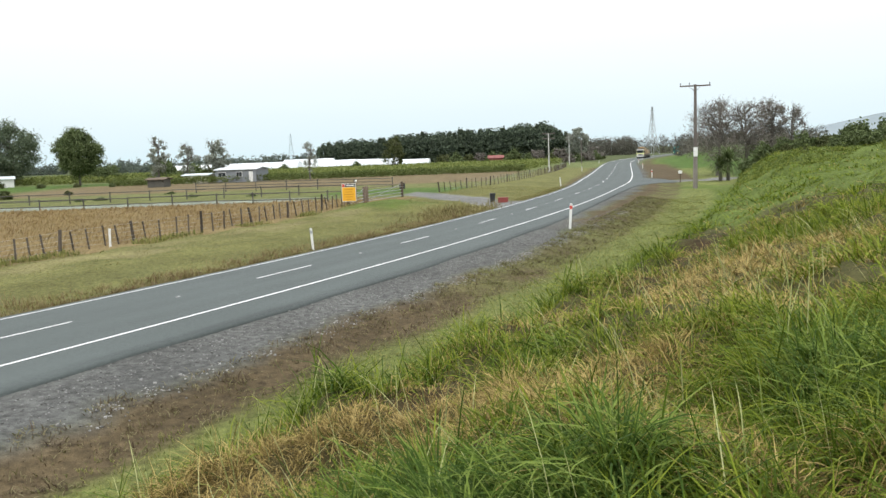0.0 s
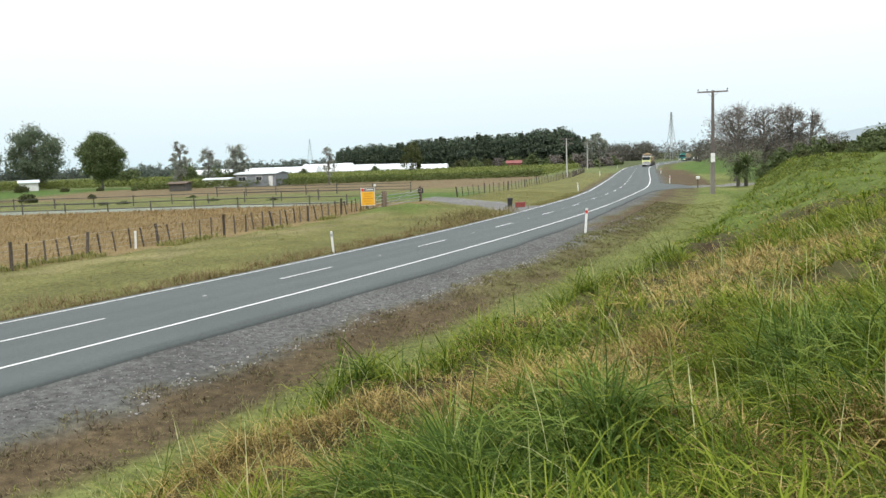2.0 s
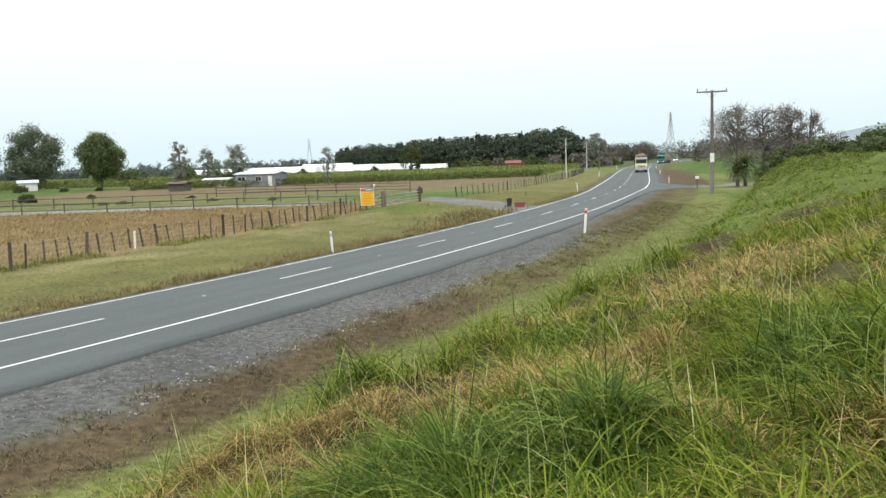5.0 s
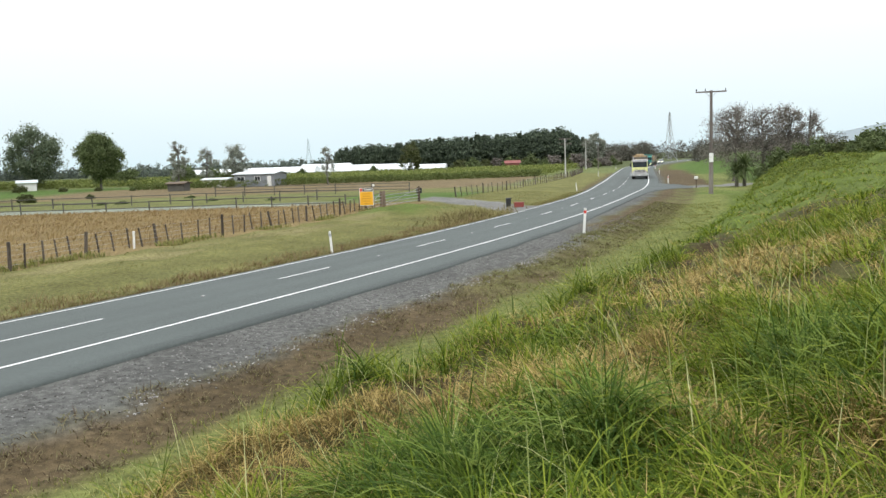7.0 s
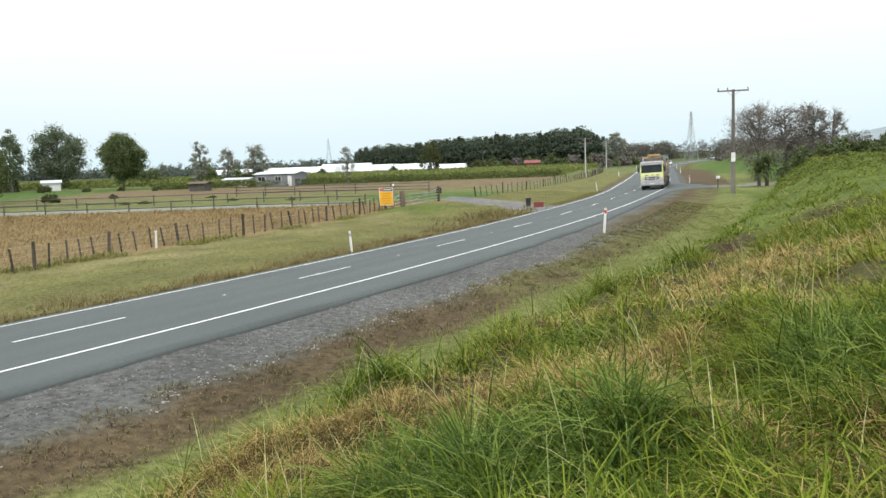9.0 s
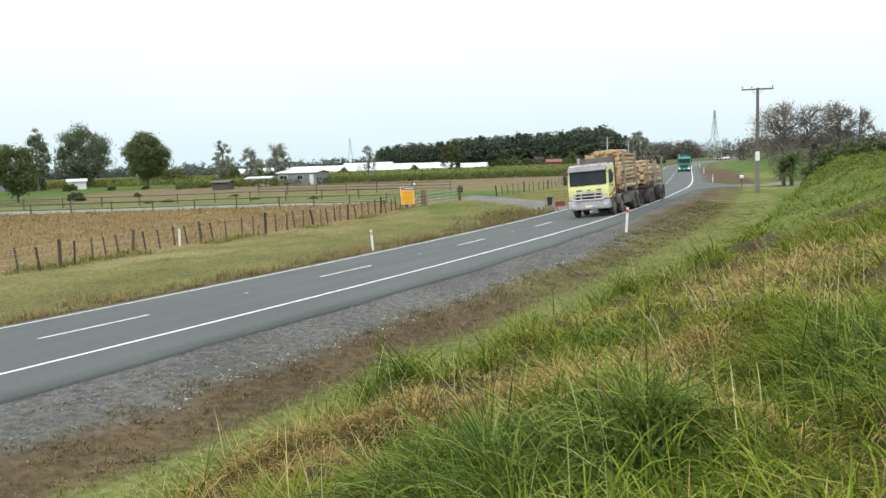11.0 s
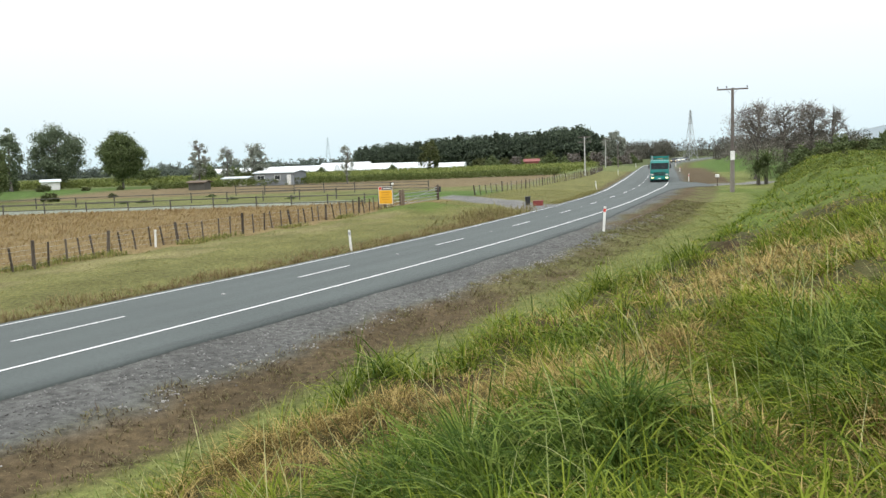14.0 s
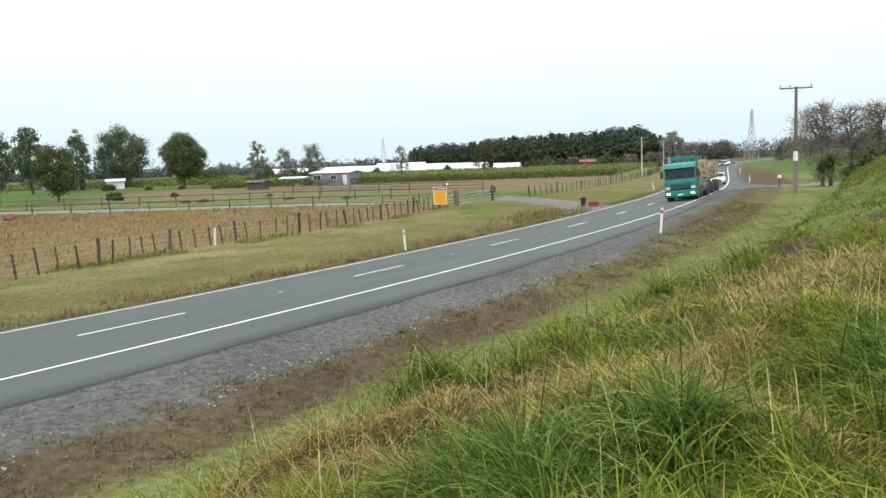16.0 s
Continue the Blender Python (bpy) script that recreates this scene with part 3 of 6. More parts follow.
# haze before the far pylon, put into a pale blue-grey steel colour
M_HAZE = material("hazy_steel", [(0.42, 0.5, 0.54), (0.52, 0.6, 0.64)], scale=2, rough=0.7)


def pylon(x, y, top, foot, label, mat):
    z = ground_at(x, y)
    p = thing("lattice_pylon", label, "pylon", "transmission pylons", at=(x, y, z), turn=20)
    hgt = top - z
    wid = lambda a: foot * (1 - a) ** 1.4 * 0.5 + 0.22
    lv = [0, 0.2, 0.38, 0.54, 0.68, 0.8, 0.9, 1.0]
    thick = hgt * 0.0042
    for sx, sy in ((-1, -1), (1, -1), (1, 1), (-1, 1)):
        bm = B()
        for a, b in zip(lv, lv[1:]):
            rod(bm, (sx * wid(a), sy * wid(a), a * hgt), (sx * wid(b), sy * wid(b), b * hgt), thick, seg=4)
        part("leg", bm, mat, p)
    bm = B()
    for a, b in zip(lv, lv[1:]):
        for (s1, t1), (s2, t2) in (((-1, -1), (1, -1)), ((1, -1), (1, 1)), ((1, 1), (-1, 1)), ((-1, 1), (-1, -1))):
            rod(bm, (s1 * wid(a), t1 * wid(a), a * hgt), (s2 * wid(b), t2 * wid(b), b * hgt), thick * 0.6, seg=4)
            rod(bm, (s2 * wid(a), t2 * wid(a), a * hgt), (s1 * wid(b), t1 * wid(b), b * hgt), thick * 0.6, seg=4)
            rod(bm, (s1 * wid(b), t1 * wid(b), b * hgt), (s2 * wid(b), t2 * wid(b), b * hgt), thick * 0.6, seg=4)
    part("lattice", bm, mat, p)
    for a in (0.72, 0.82, 0.92):
        part("arm", rod(B(), (-foot * 0.28, 0, a * hgt), (foot * 0.28, 0, a * hgt), thick, seg=4), mat, p)
    return p


pylon(112.9, 404.5, 22.6, 4.6, "grey lattice transmission pylon beyond the road", M_STEEL)
pylon(-109.7, 691.3, 24.5, 6.0, "distant pale lattice transmission pylon", M_HAZE)

# ---- bins, letterbox, stump ----
def wheelie_bin(s, d):
    b = thing("wheelie_bin", "dark grey-green wheeled rubbish bin by the driveway", "bin")
    bm = B()
    bmesh.ops.create_cone(bm, cap_ends=True, segments=4, radius1=0.34, radius2=0.42, depth=0.95, matrix=pose(0, 0, 0.52, 0, 0, 45))
    part("body", bm, M_BLACK, b)
    part("lid", box(B(), -0.33, -0.36, 0.99, 0.33, 0.33, 1.06, 0.02), M_BLACK, b)
    for sx in (-0.24, 0.24):
        part("wheel", rod(B(), (sx - 0.03, 0.3, 0.1), (sx + 0.03, 0.3, 0.1), 0.1, seg=12), M_BLACK, b)
    b.scale = (0.75, 0.75, 0.72)
    stand(b, s, d, 20)
    b.scale = (0.75, 0.75, 0.72)
    return b


M_CRATE = material("faded_red_plastic", [(0.17, 0.03, 0.025), (0.25, 0.05, 0.04)], scale=6, rough=0.6)


def red_crate(s, d):
    c = thing("recycling_crate", "low red plastic recycling crate on the verge", "crate")
    bm = box(B(), -0.42, -0.26, 0.0, 0.42, 0.26, 0.4, 0.03)
    part("tub", bm, M_CRATE, c)
    part("rim", box(B(), -0.46, -0.3, 0.37, 0.46, 0.3, 0.43, 0.02), M_CRATE, c)
    return stand(c, s, d, 10)


wheelie_bin(46.1, 6.5)
red_crate(46.0, 5.55)


def letterbox(s, d):
    b = thing("letterbox", "white letterbox on a short timber post", "letterbox")
    part("post", box(B(), -0.06, -0.06, -0.2, 0.06, 0.06, 1.0, 0.01), M_WOOD, b)
    part("box", box(B(), -0.2, -0.3, 1.0, 0.2, 0.3, 1.32, 0.05), M_WHITE, b)
    return stand(b, s, d)


letterbox(74, -9.0)


def stump(x, y):
    s = thing("tree_stump", "reddish-brown broken tree stump in dry grass", "stump", at=(x, y, ground_at(x, y)))
    bm = B()
    r = random.Random(3)
    bmesh.ops.create_icosphere(bm, subdivisions=3, radius=0.55, matrix=Matrix.Diagonal((1.1, 0.8, 0.75, 1)))
    for v in bm.verts:
        v.co *= 1 + 0.25 * noise.noise(v.co * 3)
        v.co.z = max(-0.1, v.co.z + 0.2)
    part("trunk", bm, material("red_rot_wood", [(0.12, 0.035, 0.02), (0.25, 0.09, 0.05)], scale=6, bump=0.02), s)
    for k in range(4):
        a = r.uniform(0, 6.3)
        part("root", rod(B(), (0, 0, 0.2), (math.cos(a) * 0.9, math.sin(a) * 0.6, -0.05), 0.14, 0.05, 7), M_WOOD, s)


stump(-46.2, 71.5)

# ---- farm buildings ----
M_GREYWALL = material("grey_weatherboard", [(0.17, 0.185, 0.2), (0.24, 0.255, 0.27)], scale=2, rough=0.7, stretch=(0.3, 0.3, 6))
M_ROOF = material("pale_roofing_iron", [(0.55, 0.6, 0.62), (0.72, 0.76, 0.78)], scale=1.2, rough=0.45, stretch=(6, 0.4, 1))
M_CREAM = material("cream_wall", [(0.5, 0.48, 0.4), (0.62, 0.6, 0.52)], scale=2, rough=0.7)
M_GLASS = material("dark_window_glass", [(0.02, 0.025, 0.03), (0.035, 0.04, 0.045)], scale=2, rough=0.08)
M_FILM = material("greenhouse_film", [(0.66, 0.7, 0.72), (0.85, 0.87, 0.88)], scale=0.4, rough=0.5, stretch=(3, 0.5, 1))
M_BLUEGREY = material("blue_grey_iron", [(0.2, 0.26, 0.29), (0.28, 0.34, 0.37)], scale=1.5, rough=0.6)


def gable(bm, x0, y0, x1, y1, z0, eave, ridge, over=0.0, thick=0.0):
    """A gabled prism: walls up to the eave, ridge along x."""
    ym = (y0 + y1) / 2
    if thick == 0:
        v = [bm.verts.new(c) for c in ((x0, y0, z0), (x1, y0, z0), (x1, y1, z0), (x0, y1, z0), (x0, y0, eave), (x1, y0, eave), (x1, y1, eave), (x0, y1, eave), (x0, ym, ridge), (x1, ym, ridge))]
        for f in ((3, 2, 1, 0), (0, 1, 5, 4), (2, 3, 7, 6), (1, 2, 6, 9, 5), (3, 0, 4, 8, 7), (4, 5, 9, 8), (6, 7, 8, 9)):
            bm.faces.new([v[i] for i in f])
    else:
        rise = (ridge - eave) / (ym - y0)
        for ya, yb in ((y0 - over, ym), (ym, y1 + over)):
            za, zb = (eave - rise * over + 0.03, ridge + 0.03) if ya < y0 + 0.01 else (ridge + 0.03, eave - rise * over + 0.03)
            v = [bm.verts.new(c) for c in ((x0 - over, ya, za), (x1 + over, ya, za), (x1 + over, yb, zb), (x0 - over, yb, zb), (x0 - over, ya, za + thick), (x1 + over, ya, za + thick), (x1 + over, yb, zb + thick), (x0 - over, yb, zb + thick))]
            for f in ((3, 2, 1, 0), (4, 5, 6, 7), (0, 1, 5, 4), (1, 2, 6, 5), (2, 3, 7, 6), (3, 0, 4, 7)):
                bm.faces.new([v[i] for i in f])
    return bm


def building(name, label, x, y, turn, length, depth, eave, ridge, wall, roof, windows=(), door=None):
    z = ground_at(x, y)
    b = thing(name, label, "building", at=(x, y, z), turn=turn)
    w = part("wall", gable(B(), -length / 2, -depth / 2, length / 2, depth / 2, -0.2, eave, ridge), wall, b)
    part("roof", gable(B(), -length / 2, -depth / 2, length / 2, depth / 2, 0, eave, ridge, 0.35, 0.1), roof, b)
    for wx, wz, ww, wh in windows:
        o = part("window", box(B(), wx - ww / 2 - 0.08, -depth / 2 - 0.05, wz - 0.08, wx + ww / 2 + 0.08, -depth / 2 - 0.004, wz + wh + 0.08, 0.01), M_WHITE, b)
        for k in (-1, 1):
            part("pane", box(B(), wx + (0.03 if k > 0 else -ww / 2), -depth / 2 - 0.06, wz, wx + (ww / 2 if k > 0 else -0.03), -depth / 2 - 0.054, wz + wh), M_GLASS, o)
    if door:
        part("door", box(B(), door - 0.45, -depth / 2 - 0.05, 0, door + 0.45, -depth / 2 - 0.004, 2.0, 0.01), M_WHITE, b)
    return b


building("farm_cottage", "low grey weatherboard cottage with a pale iron roof", -36.3, 166.0, -18, 9.0, 5.0, 2.4, 2.75, M_GREYWALL, M_ROOF, ((-3.0, 1.1, 1.6, 0.8), (0.8, 1.1, 1.2, 0.8)), 3.4)
building("farm_shed", "cream open-fronted farm shed with a flat pale roof", -45.6, 169.0, -8, 5.2, 4.0, 1.5, 1.75, M_CREAM, M_ROOF, ((1.2, 0.5, 1.0, 0.6),))
building("garden_shed", "small white garden shed with a gabled roof", -96.5, 192.0, 27, 4.0, 3.6, 1.9, 2.4, M_WHITE, M_ROOF)
building("rough_shelter", "small dark timber animal shelter in the paddock", -47.0, 147.6, -10, 3.1, 2.4, 1.35, 1.6, M_RAIL, M_WOOD)
building("iron_shed", "blue-grey iron shed behind the trees", -113.0, 196.0, 25, 8.0, 5.0, 2.3, 2.9, M_BLUEGREY, M_BLUEGREY)
building("red_roofed_shed", "red farm shed before the shelter trees", 25.4, 288.9, -5, 5.0, 5.0, 1.9, 2.7, material("red_iron", [(0.16, 0.045, 0.04), (0.24, 0.075, 0.06)], scale=1), material("red_roof_iron", [(0.17, 0.05, 0.045), (0.26, 0.085, 0.07)], scale=1))


def greenhouse(x, y, length, depth, tall, turn):
    z = ground_at(x, y)
    g = thing("greenhouse", "long white plastic-film tunnel greenhouse beyond the crop", "greenhouse", "tunnel houses", at=(x, y, z), turn=turn)
    bm, n = B(), 12
    rings = []
    for k in range(n + 1):
        a = math.pi * k / n
        rings.append([bm.verts.new((px, -math.cos(a) * depth / 2, max(0, 0.9 + math.sin(a) * (tall - 0.9)) if 0 < k < n else 0.0)) for px in (-length / 2, length / 2)])
    for a, b in zip(rings, rings[1:]):
        bm.faces.new((a[0], a[1], b[1], b[0]))
    bm.faces.new([r[0] for r in rings])
    bm.faces.new([r[1] for r in reversed(rings)])
    part("film_cover", bm, M_FILM, g)
    for k in range(9):
        px = -length / 2 + length * k / 8
        bm = B()
        pts = [(px, -math.cos(math.pi * j / n) * depth / 2 * 1.005, 0.9 + math.sin(math.pi * j / n) * (tall - 0.86)) for j in range(n + 1)]
        for a, b in zip(pts, pts[1:]):
            rod(bm, a, b, 0.06, seg=4)
        part("hoop", bm, M_STEEL, g)
    return g


for gx0, gy0, ln, tall in ((-50, 262, 22, 3.3), (-37, 270, 16, 3.9), (-27, 262, 12, 3.3), (-15, 266, 14, 3.2), (-4, 262, 12, 2.7), (-68, 262, 22, 3.3)):
    greenhouse(gx0, gy0, ln, 9.0, tall, random.Random(gx0).uniform(-8, 4))


def pipe_marker(x, y):
    p = thing("pipe_marker", "short white plastic pipe standing in the fence line", "marker", at=(x, y, ground_at(x, y)))
    part("pipe", rod(B(), (0, 0, -0.1), (0.03, 0, 0.85), 0.06, 0.06, 10), M_WHITE, p)
    part("cap", rod(B(), (0.03, 0, 0.85), (0.03, 0, 0.9), 0.07, 0.065, 10), M_WHITE, p)


pipe_marker(-16.0, 42.3)


# ---- trees ----
M_BARK = material("bark", [(0.075, 0.066, 0.056), (0.16, 0.145, 0.125)], scale=5, rough=0.95, bump=0.02, stretch=(3, 3, 0.6))
M_LEAF_DARK = leafy("dark_leaves", [(0.062, 0.085, 0.032), (0.112, 0.145, 0.054), (0.165, 0.2, 0.085)])
M_LEAF_MID = leafy("green_leaves", [(0.07, 0.095, 0.056), (0.125, 0.16, 0.095), (0.195, 0.23, 0.145)])
M_LEAF_GREY = leafy("grey_green_leaves", [(0.15, 0.165, 0.125), (0.25, 0.27, 0.215), (0.35, 0.365, 0.31)])
M_LEAF_OLIVE = leafy("olive_leaves", [(0.05, 0.062, 0.02), (0.085, 0.1, 0.035), (0.13, 0.14, 0.06)])
M_LEAF_BROWN = leafy("brown_grey_twigs", [(0.1, 0.088, 0.068), (0.18, 0.16, 0.13), (0.3, 0.275, 0.25)])
# needle greens lifted a little to carry the distance haze
M_PINE = leafy("hazy_pine_needles", [(0.044, 0.06, 0.042), (0.075, 0.1, 0.064), (0.118, 0.15, 0.095)])
M_HILL = material("hazy_hill", [(0.2, 0.24, 0.26), (0.26, 0.3, 0.31)], scale=0.02, rough=1.0)


def leaf_cloud(centres, spread, per, size, rs, drop=0.0):
    """Small four-cornered leaves scattered round centres: corner array and faces."""
    n = len(centres) * per
    c = np.repeat(centres, per, axis=0) + rs.normal(size=(n, 3)) * np.repeat(spread, per)[:, None] * (0.6, 0.6, 0.5)
    a = rs.normal(size=(n, 3))
    a /= np.linalg.norm(a, axis=1)[:, None]
    b = np.cross(a, rs.normal(size=(n, 3)))
    b /= np.linalg.norm(b, axis=1)[:, None] + 1e-9
    s = size * rs.uniform(0.6, 1.4, n)[:, None]
    a, b = a * s, b * s * 0.6
    a[:, 2] -= drop * s[:, 0]
    co = np.stack([c - a, c - b * 0.9 + a * 0.1, c + a, c + b], 1).reshape(-1, 3)
    return co, np.arange(n * 4).reshape(-1, 4)


def tree(name, label, tall, wide, clear, clumps, per, leaf, mat, seed, shape="round", bare=0.0, category="tree", limbs=9, group=""):
    """Trunk with tapered limbs that carry clumps of leaves. clear: height of the clean stem."""
    rs = np.random.RandomState(seed)
    t = thing(name, label, category, group)
    bm = B()
    r0 = max(0.05, tall * 0.022)
    top = Vector((rs.normal() * 0.03 * tall, rs.normal() * 0.03 * tall, tall * 0.86))
    knots = [Vector((0, 0, -0.3)), Vector((top.x * 0.2 + rs.normal() * 0.02 * tall, top.y * 0.2, tall * 0.3)), Vector((top.x * 0.6, top.y * 0.6, tall * 0.6)), top]
    for k in range(3):
        rod(bm, knots[k], knots[k + 1], r0 * (1 - 0.3 * k), r0 * (0.7 - 0.3 * k) + 0.01, 8)
    part("trunk", bm, M_BARK, t)
    zc = (clear + tall) / 2
    half = (tall - clear) / 2
    cs = []
    while len(cs) < clumps:
        v = rs.normal(size=3)
        v /= np.linalg.norm(v)
        v *= rs.uniform(0.35, 1.0) ** 0.5
        w = wide / 2
        if shape == "spire":
            v[2] = rs.uniform(-1, 1.08)
            a = max(0, 1 - (v[2] + 1) / 2.08)
            turn_ = rs.uniform(0, 6.283)
            v[0], v[1] = math.cos(turn_) * rs.uniform(0.5, 1), math.sin(turn_) * rs.uniform(0.5, 1)
            w *= 1.1 * a ** 1.05 * (0.85 + 0.15 * math.sin(v[2] * 14 + seed)) + 0.02
        elif shape == "oval":
            w *= 1 - 0.25 * max(0, v[2])
        elif shape == "low":
            v[2] = abs(v[2]) * 2 - 1
        bump_ = 1 + 0.22 * math.sin(3 * math.atan2(v[1], v[0]) + seed) + 0.14 * math.sin(7 * v[2] + seed)
        cs.append((v[0] * w * 0.82 * bump_, v[1] * w * 0.82 * bump_, zc - 0.03 * tall + v[2] * half * 0.9 * (1 + rs.uniform(-0.06, 0.06))))
    cs = np.array(cs)
    for k in range(limbs):
        a = knots[1].lerp(knots[3], rs.uniform(0.0, 0.85))
        b = Vector(cs[rs.randint(len(cs))])
        b.z = max(b.z, a.z + 0.1 * tall * rs.uniform(0.2, 1))
        m = a.lerp(b, 0.5) + Vector((0, 0, 0.04 * tall))
        bm = B()
        rod(bm, a, m, r0 * 0.42, r0 * 0.28, 6)
        rod(bm, m, b, r0 * 0.28, r0 * 0.06, 6)
        if bare:
            for j in range(14):
                p = m.lerp(b, rs.uniform(0, 1))
                q = p + Vector((rs.normal() * 0.1 * wide, rs.normal() * 0.1 * wide, rs.uniform(0.02, 0.14) * tall))
                rod(bm, p, q, r0 * 0.1, r0 * 0.03, 4)
        part("limb", bm, M_BARK, t)
    per, leaf = int(per * 1.5), leaf * 0.8
    co, f = leaf_cloud(cs, np.full(len(cs), wide * (0.085 if shape != "spire" else 0.05)) * rs.uniform(0.6, 1.4, len(cs)), per, leaf, rs)
    cm = fast_mesh("crown", co, f, mat, smooth=False)
    cr = new("crown", cm)
    cr.parent = t
    return t


def plant(ob, x, y, turn=0.0, size=1.0):
    ob.matrix_world = pose(x, y, ground_at(x, y), 0, 0, turn) @ Matrix.Diagonal((size, size, size, 1))
    return ob


plant(tree("poplar", "tall leafy green poplar beside the paddock", 10.6, 6.5, 1.8, 90, 55, 0.2, M_LEAF_MID, 1, "oval"), -70.5, 106.9)
plant(tree("poplar", "tall dark green poplar in the shelter belt", 15.0, 8.5, 1.5, 110, 50, 0.3, M_LEAF_MID, 2, "oval"), -100.5, 164.2)
plant(tree("tree", "rounded dark green tree with a low crown", 8.9, 7.2, 0.9, 120, 85, 0.16, M_LEAF_DARK, 3), -67.0, 115.6)
plant(tree("poplar", "slender grey-green poplar with gaps in its crown", 15.2, 7.0, 1.6, 85, 65, 0.24, M_LEAF_MID, 4, "oval"), -103.4, 187.6)
plant(tree("tree", "large full grey-green tree in the shelter belt", 16.2, 14.0, 1.4, 170, 95, 0.25, M_LEAF_MID, 5), -99.5, 202.0)
plant(tree("tree", "dense rounded dark green tree on a short trunk", 12.7, 10.4, 2.0, 200, 105, 0.23, M_LEAF_DARK, 6, "round"), -74.4, 180.3)
plant(tree("poplar", "thin pale grey-green poplar", 9.8, 3.6, 1.2, 36, 45, 0.2, M_LEAF_GREY, 7, "oval", bare=1), -47.6, 149.5)
plant(tree("poplar", "sparse pale poplar near the sheds", 9.5, 5.0, 1.4, 30, 40, 0.2, M_LEAF_GREY, 8, "oval", bare=1), -49.0, 174.0)
plant(tree("poplar", "sparse pale poplar with a bushy foot", 9.6, 6.4, 1.0, 60, 45, 0.22, M_LEAF_GREY, 9, "oval", bare=1), -43.5, 175.0)
plant(tree("shrub", "dark green shrub at the foot of poplars", 3.2, 6.0, 0.1, 50, 50, 0.18, M_LEAF_OLIVE, 19, "low", category="shrub", limbs=4), -44.0, 173.5)
plant(tree("poplar", "thin grey-leaved poplar by the crop", 7.9, 4.0, 1.4, 30, 40, 0.13, M_LEAF_GREY, 10, "oval", bare=1), -21.5, 157.2)
plant(tree("poplar", "pale olive poplar before the pines", 10.0, 6.5, 0.6, 70, 50, 0.25, M_LEAF_OLIVE, 11, "oval"), -7.9, 230.4)
plant(tree("willow", "pale grey-green tree at the end of the pines", 12.0, 8.5, 1.5, 90, 60, 0.3, M_LEAF_GREY, 12), 55.7, 294.8)
for x, y, h_, w_, sd_ in ((-62, 200, 5, 9, 31), (-108, 190, 6, 9, 32), (-80, 210, 4.5, 10, 33), (-52, 190, 3.5, 8, 34), (-120, 150, 10, 8, 35), (-128, 170, 12, 9, 36), (-95, 112, 8, 6, 37)):
    plant(tree("shrub" if h_ < 7 else "tree", "dark green shelter-belt shrub" if h_ < 7 else "dark green shelter-belt tree", h_, w_, 0.3, 60, 50, 0.28, M_LEAF_DARK, sd_, "low" if h_ < 7 else "oval", category="shrub" if h_ < 7 else "tree"), x, y)

# pines: a few kinds, then a long row
pines = [tree("pine", "dark green pine in a dense shelter row", t_, w_, 0.2, 230 if sh == "spire" else 200, 14, 0.46, M_PINE, 50 + k, sh, limbs=4, group="shelter pines") for k, (t_, w_, sh) in enumerate(((11.5, 10.0, "spire"), (12.5, 9.5, "spire"), (11.0, 11.5, "oval")))]
rp = random.Random(12)
row = []
for k in range(52):
    a = k / 51
    x, y = -39 + 95 * a, 330 - 4 * a
    top = 9.6 + 3.6 * min(1, a * 1.6) + (1.3 if 0.8 < a < 0.93 else 0) - 3.0 * max(0, (a - 0.93) / 0.07) + (rp.uniform(0.5, 0.9) if rp.random() < 0.3 else rp.uniform(-0.4, 0.5))
    row.append((x + rp.uniform(-0.8, 0.8), y + rp.uniform(-4, 4), top))
for k, (x, y, top) in enumerate(row):
    i = rp.choice((0, 1, 2, 2, 2))
    m = pose(x, y, ground_at(x, y), 0, 0, rp.uniform(0, 360)) @ Matrix.Scale(top / (11.5, 12.5, 11.0)[i], 4)
    c = copy_thing(pines[i], m)
    c.scale = [top / (11.5, 12.5, 11.0)[i]] * 3
for i, (x, y) in enumerate(((-10, 338), (20, 338), (47, 336))):
    plant(pines[i], x, y, 40 * i, 1.05)

# undergrowth before the pines, and the far woods
bush_kinds = [tree("bush", "rounded olive-green bush before the pines", 3.6, 7.0, 0.0, 46, 45, 0.3, M_LEAF_OLIVE, 70, "low", category="bush", limbs=3, group="roadside bushes"),
              tree("bush", "dark green bush before the pines", 4.4, 6.5, 0.0, 46, 45, 0.3, M_LEAF_DARK, 71, "low", category="bush", limbs=3, group="roadside bushes"),
              tree("bush", "brown-grey leafless bush by the road", 4.6, 6.5, 0.0, 46, 45, 0.3, M_LEAF_BROWN, 72, "low", bare=1, category="bush", limbs=5, group="roadside bushes")]


def bush(i, x, y, size):
    c = copy_thing(bush_kinds[i], pose(x, y, ground_at(x, y) - 0.15, 0, 0, (x * 37 + y * 11) % 360))
    c.scale = [size] * 3
    return c


for k in range(13):
    bush(rp.choice((0, 1, 1, 2)), 8 + k * 4.2, 300 + rp.uniform(-6, 6), rp.uniform(0.75, 1.2))
for k in range(8):
    bush(rp.choice((0, 1, 2)), 44 + k * 3.0, 250 + k * 7, rp.uniform(0.45, 0.9))
for i, (x, y) in enumerate(((33, 306), (50, 312), (62, 300))):
    plant(bush_kinds[i], x, y, 0, 1.1)


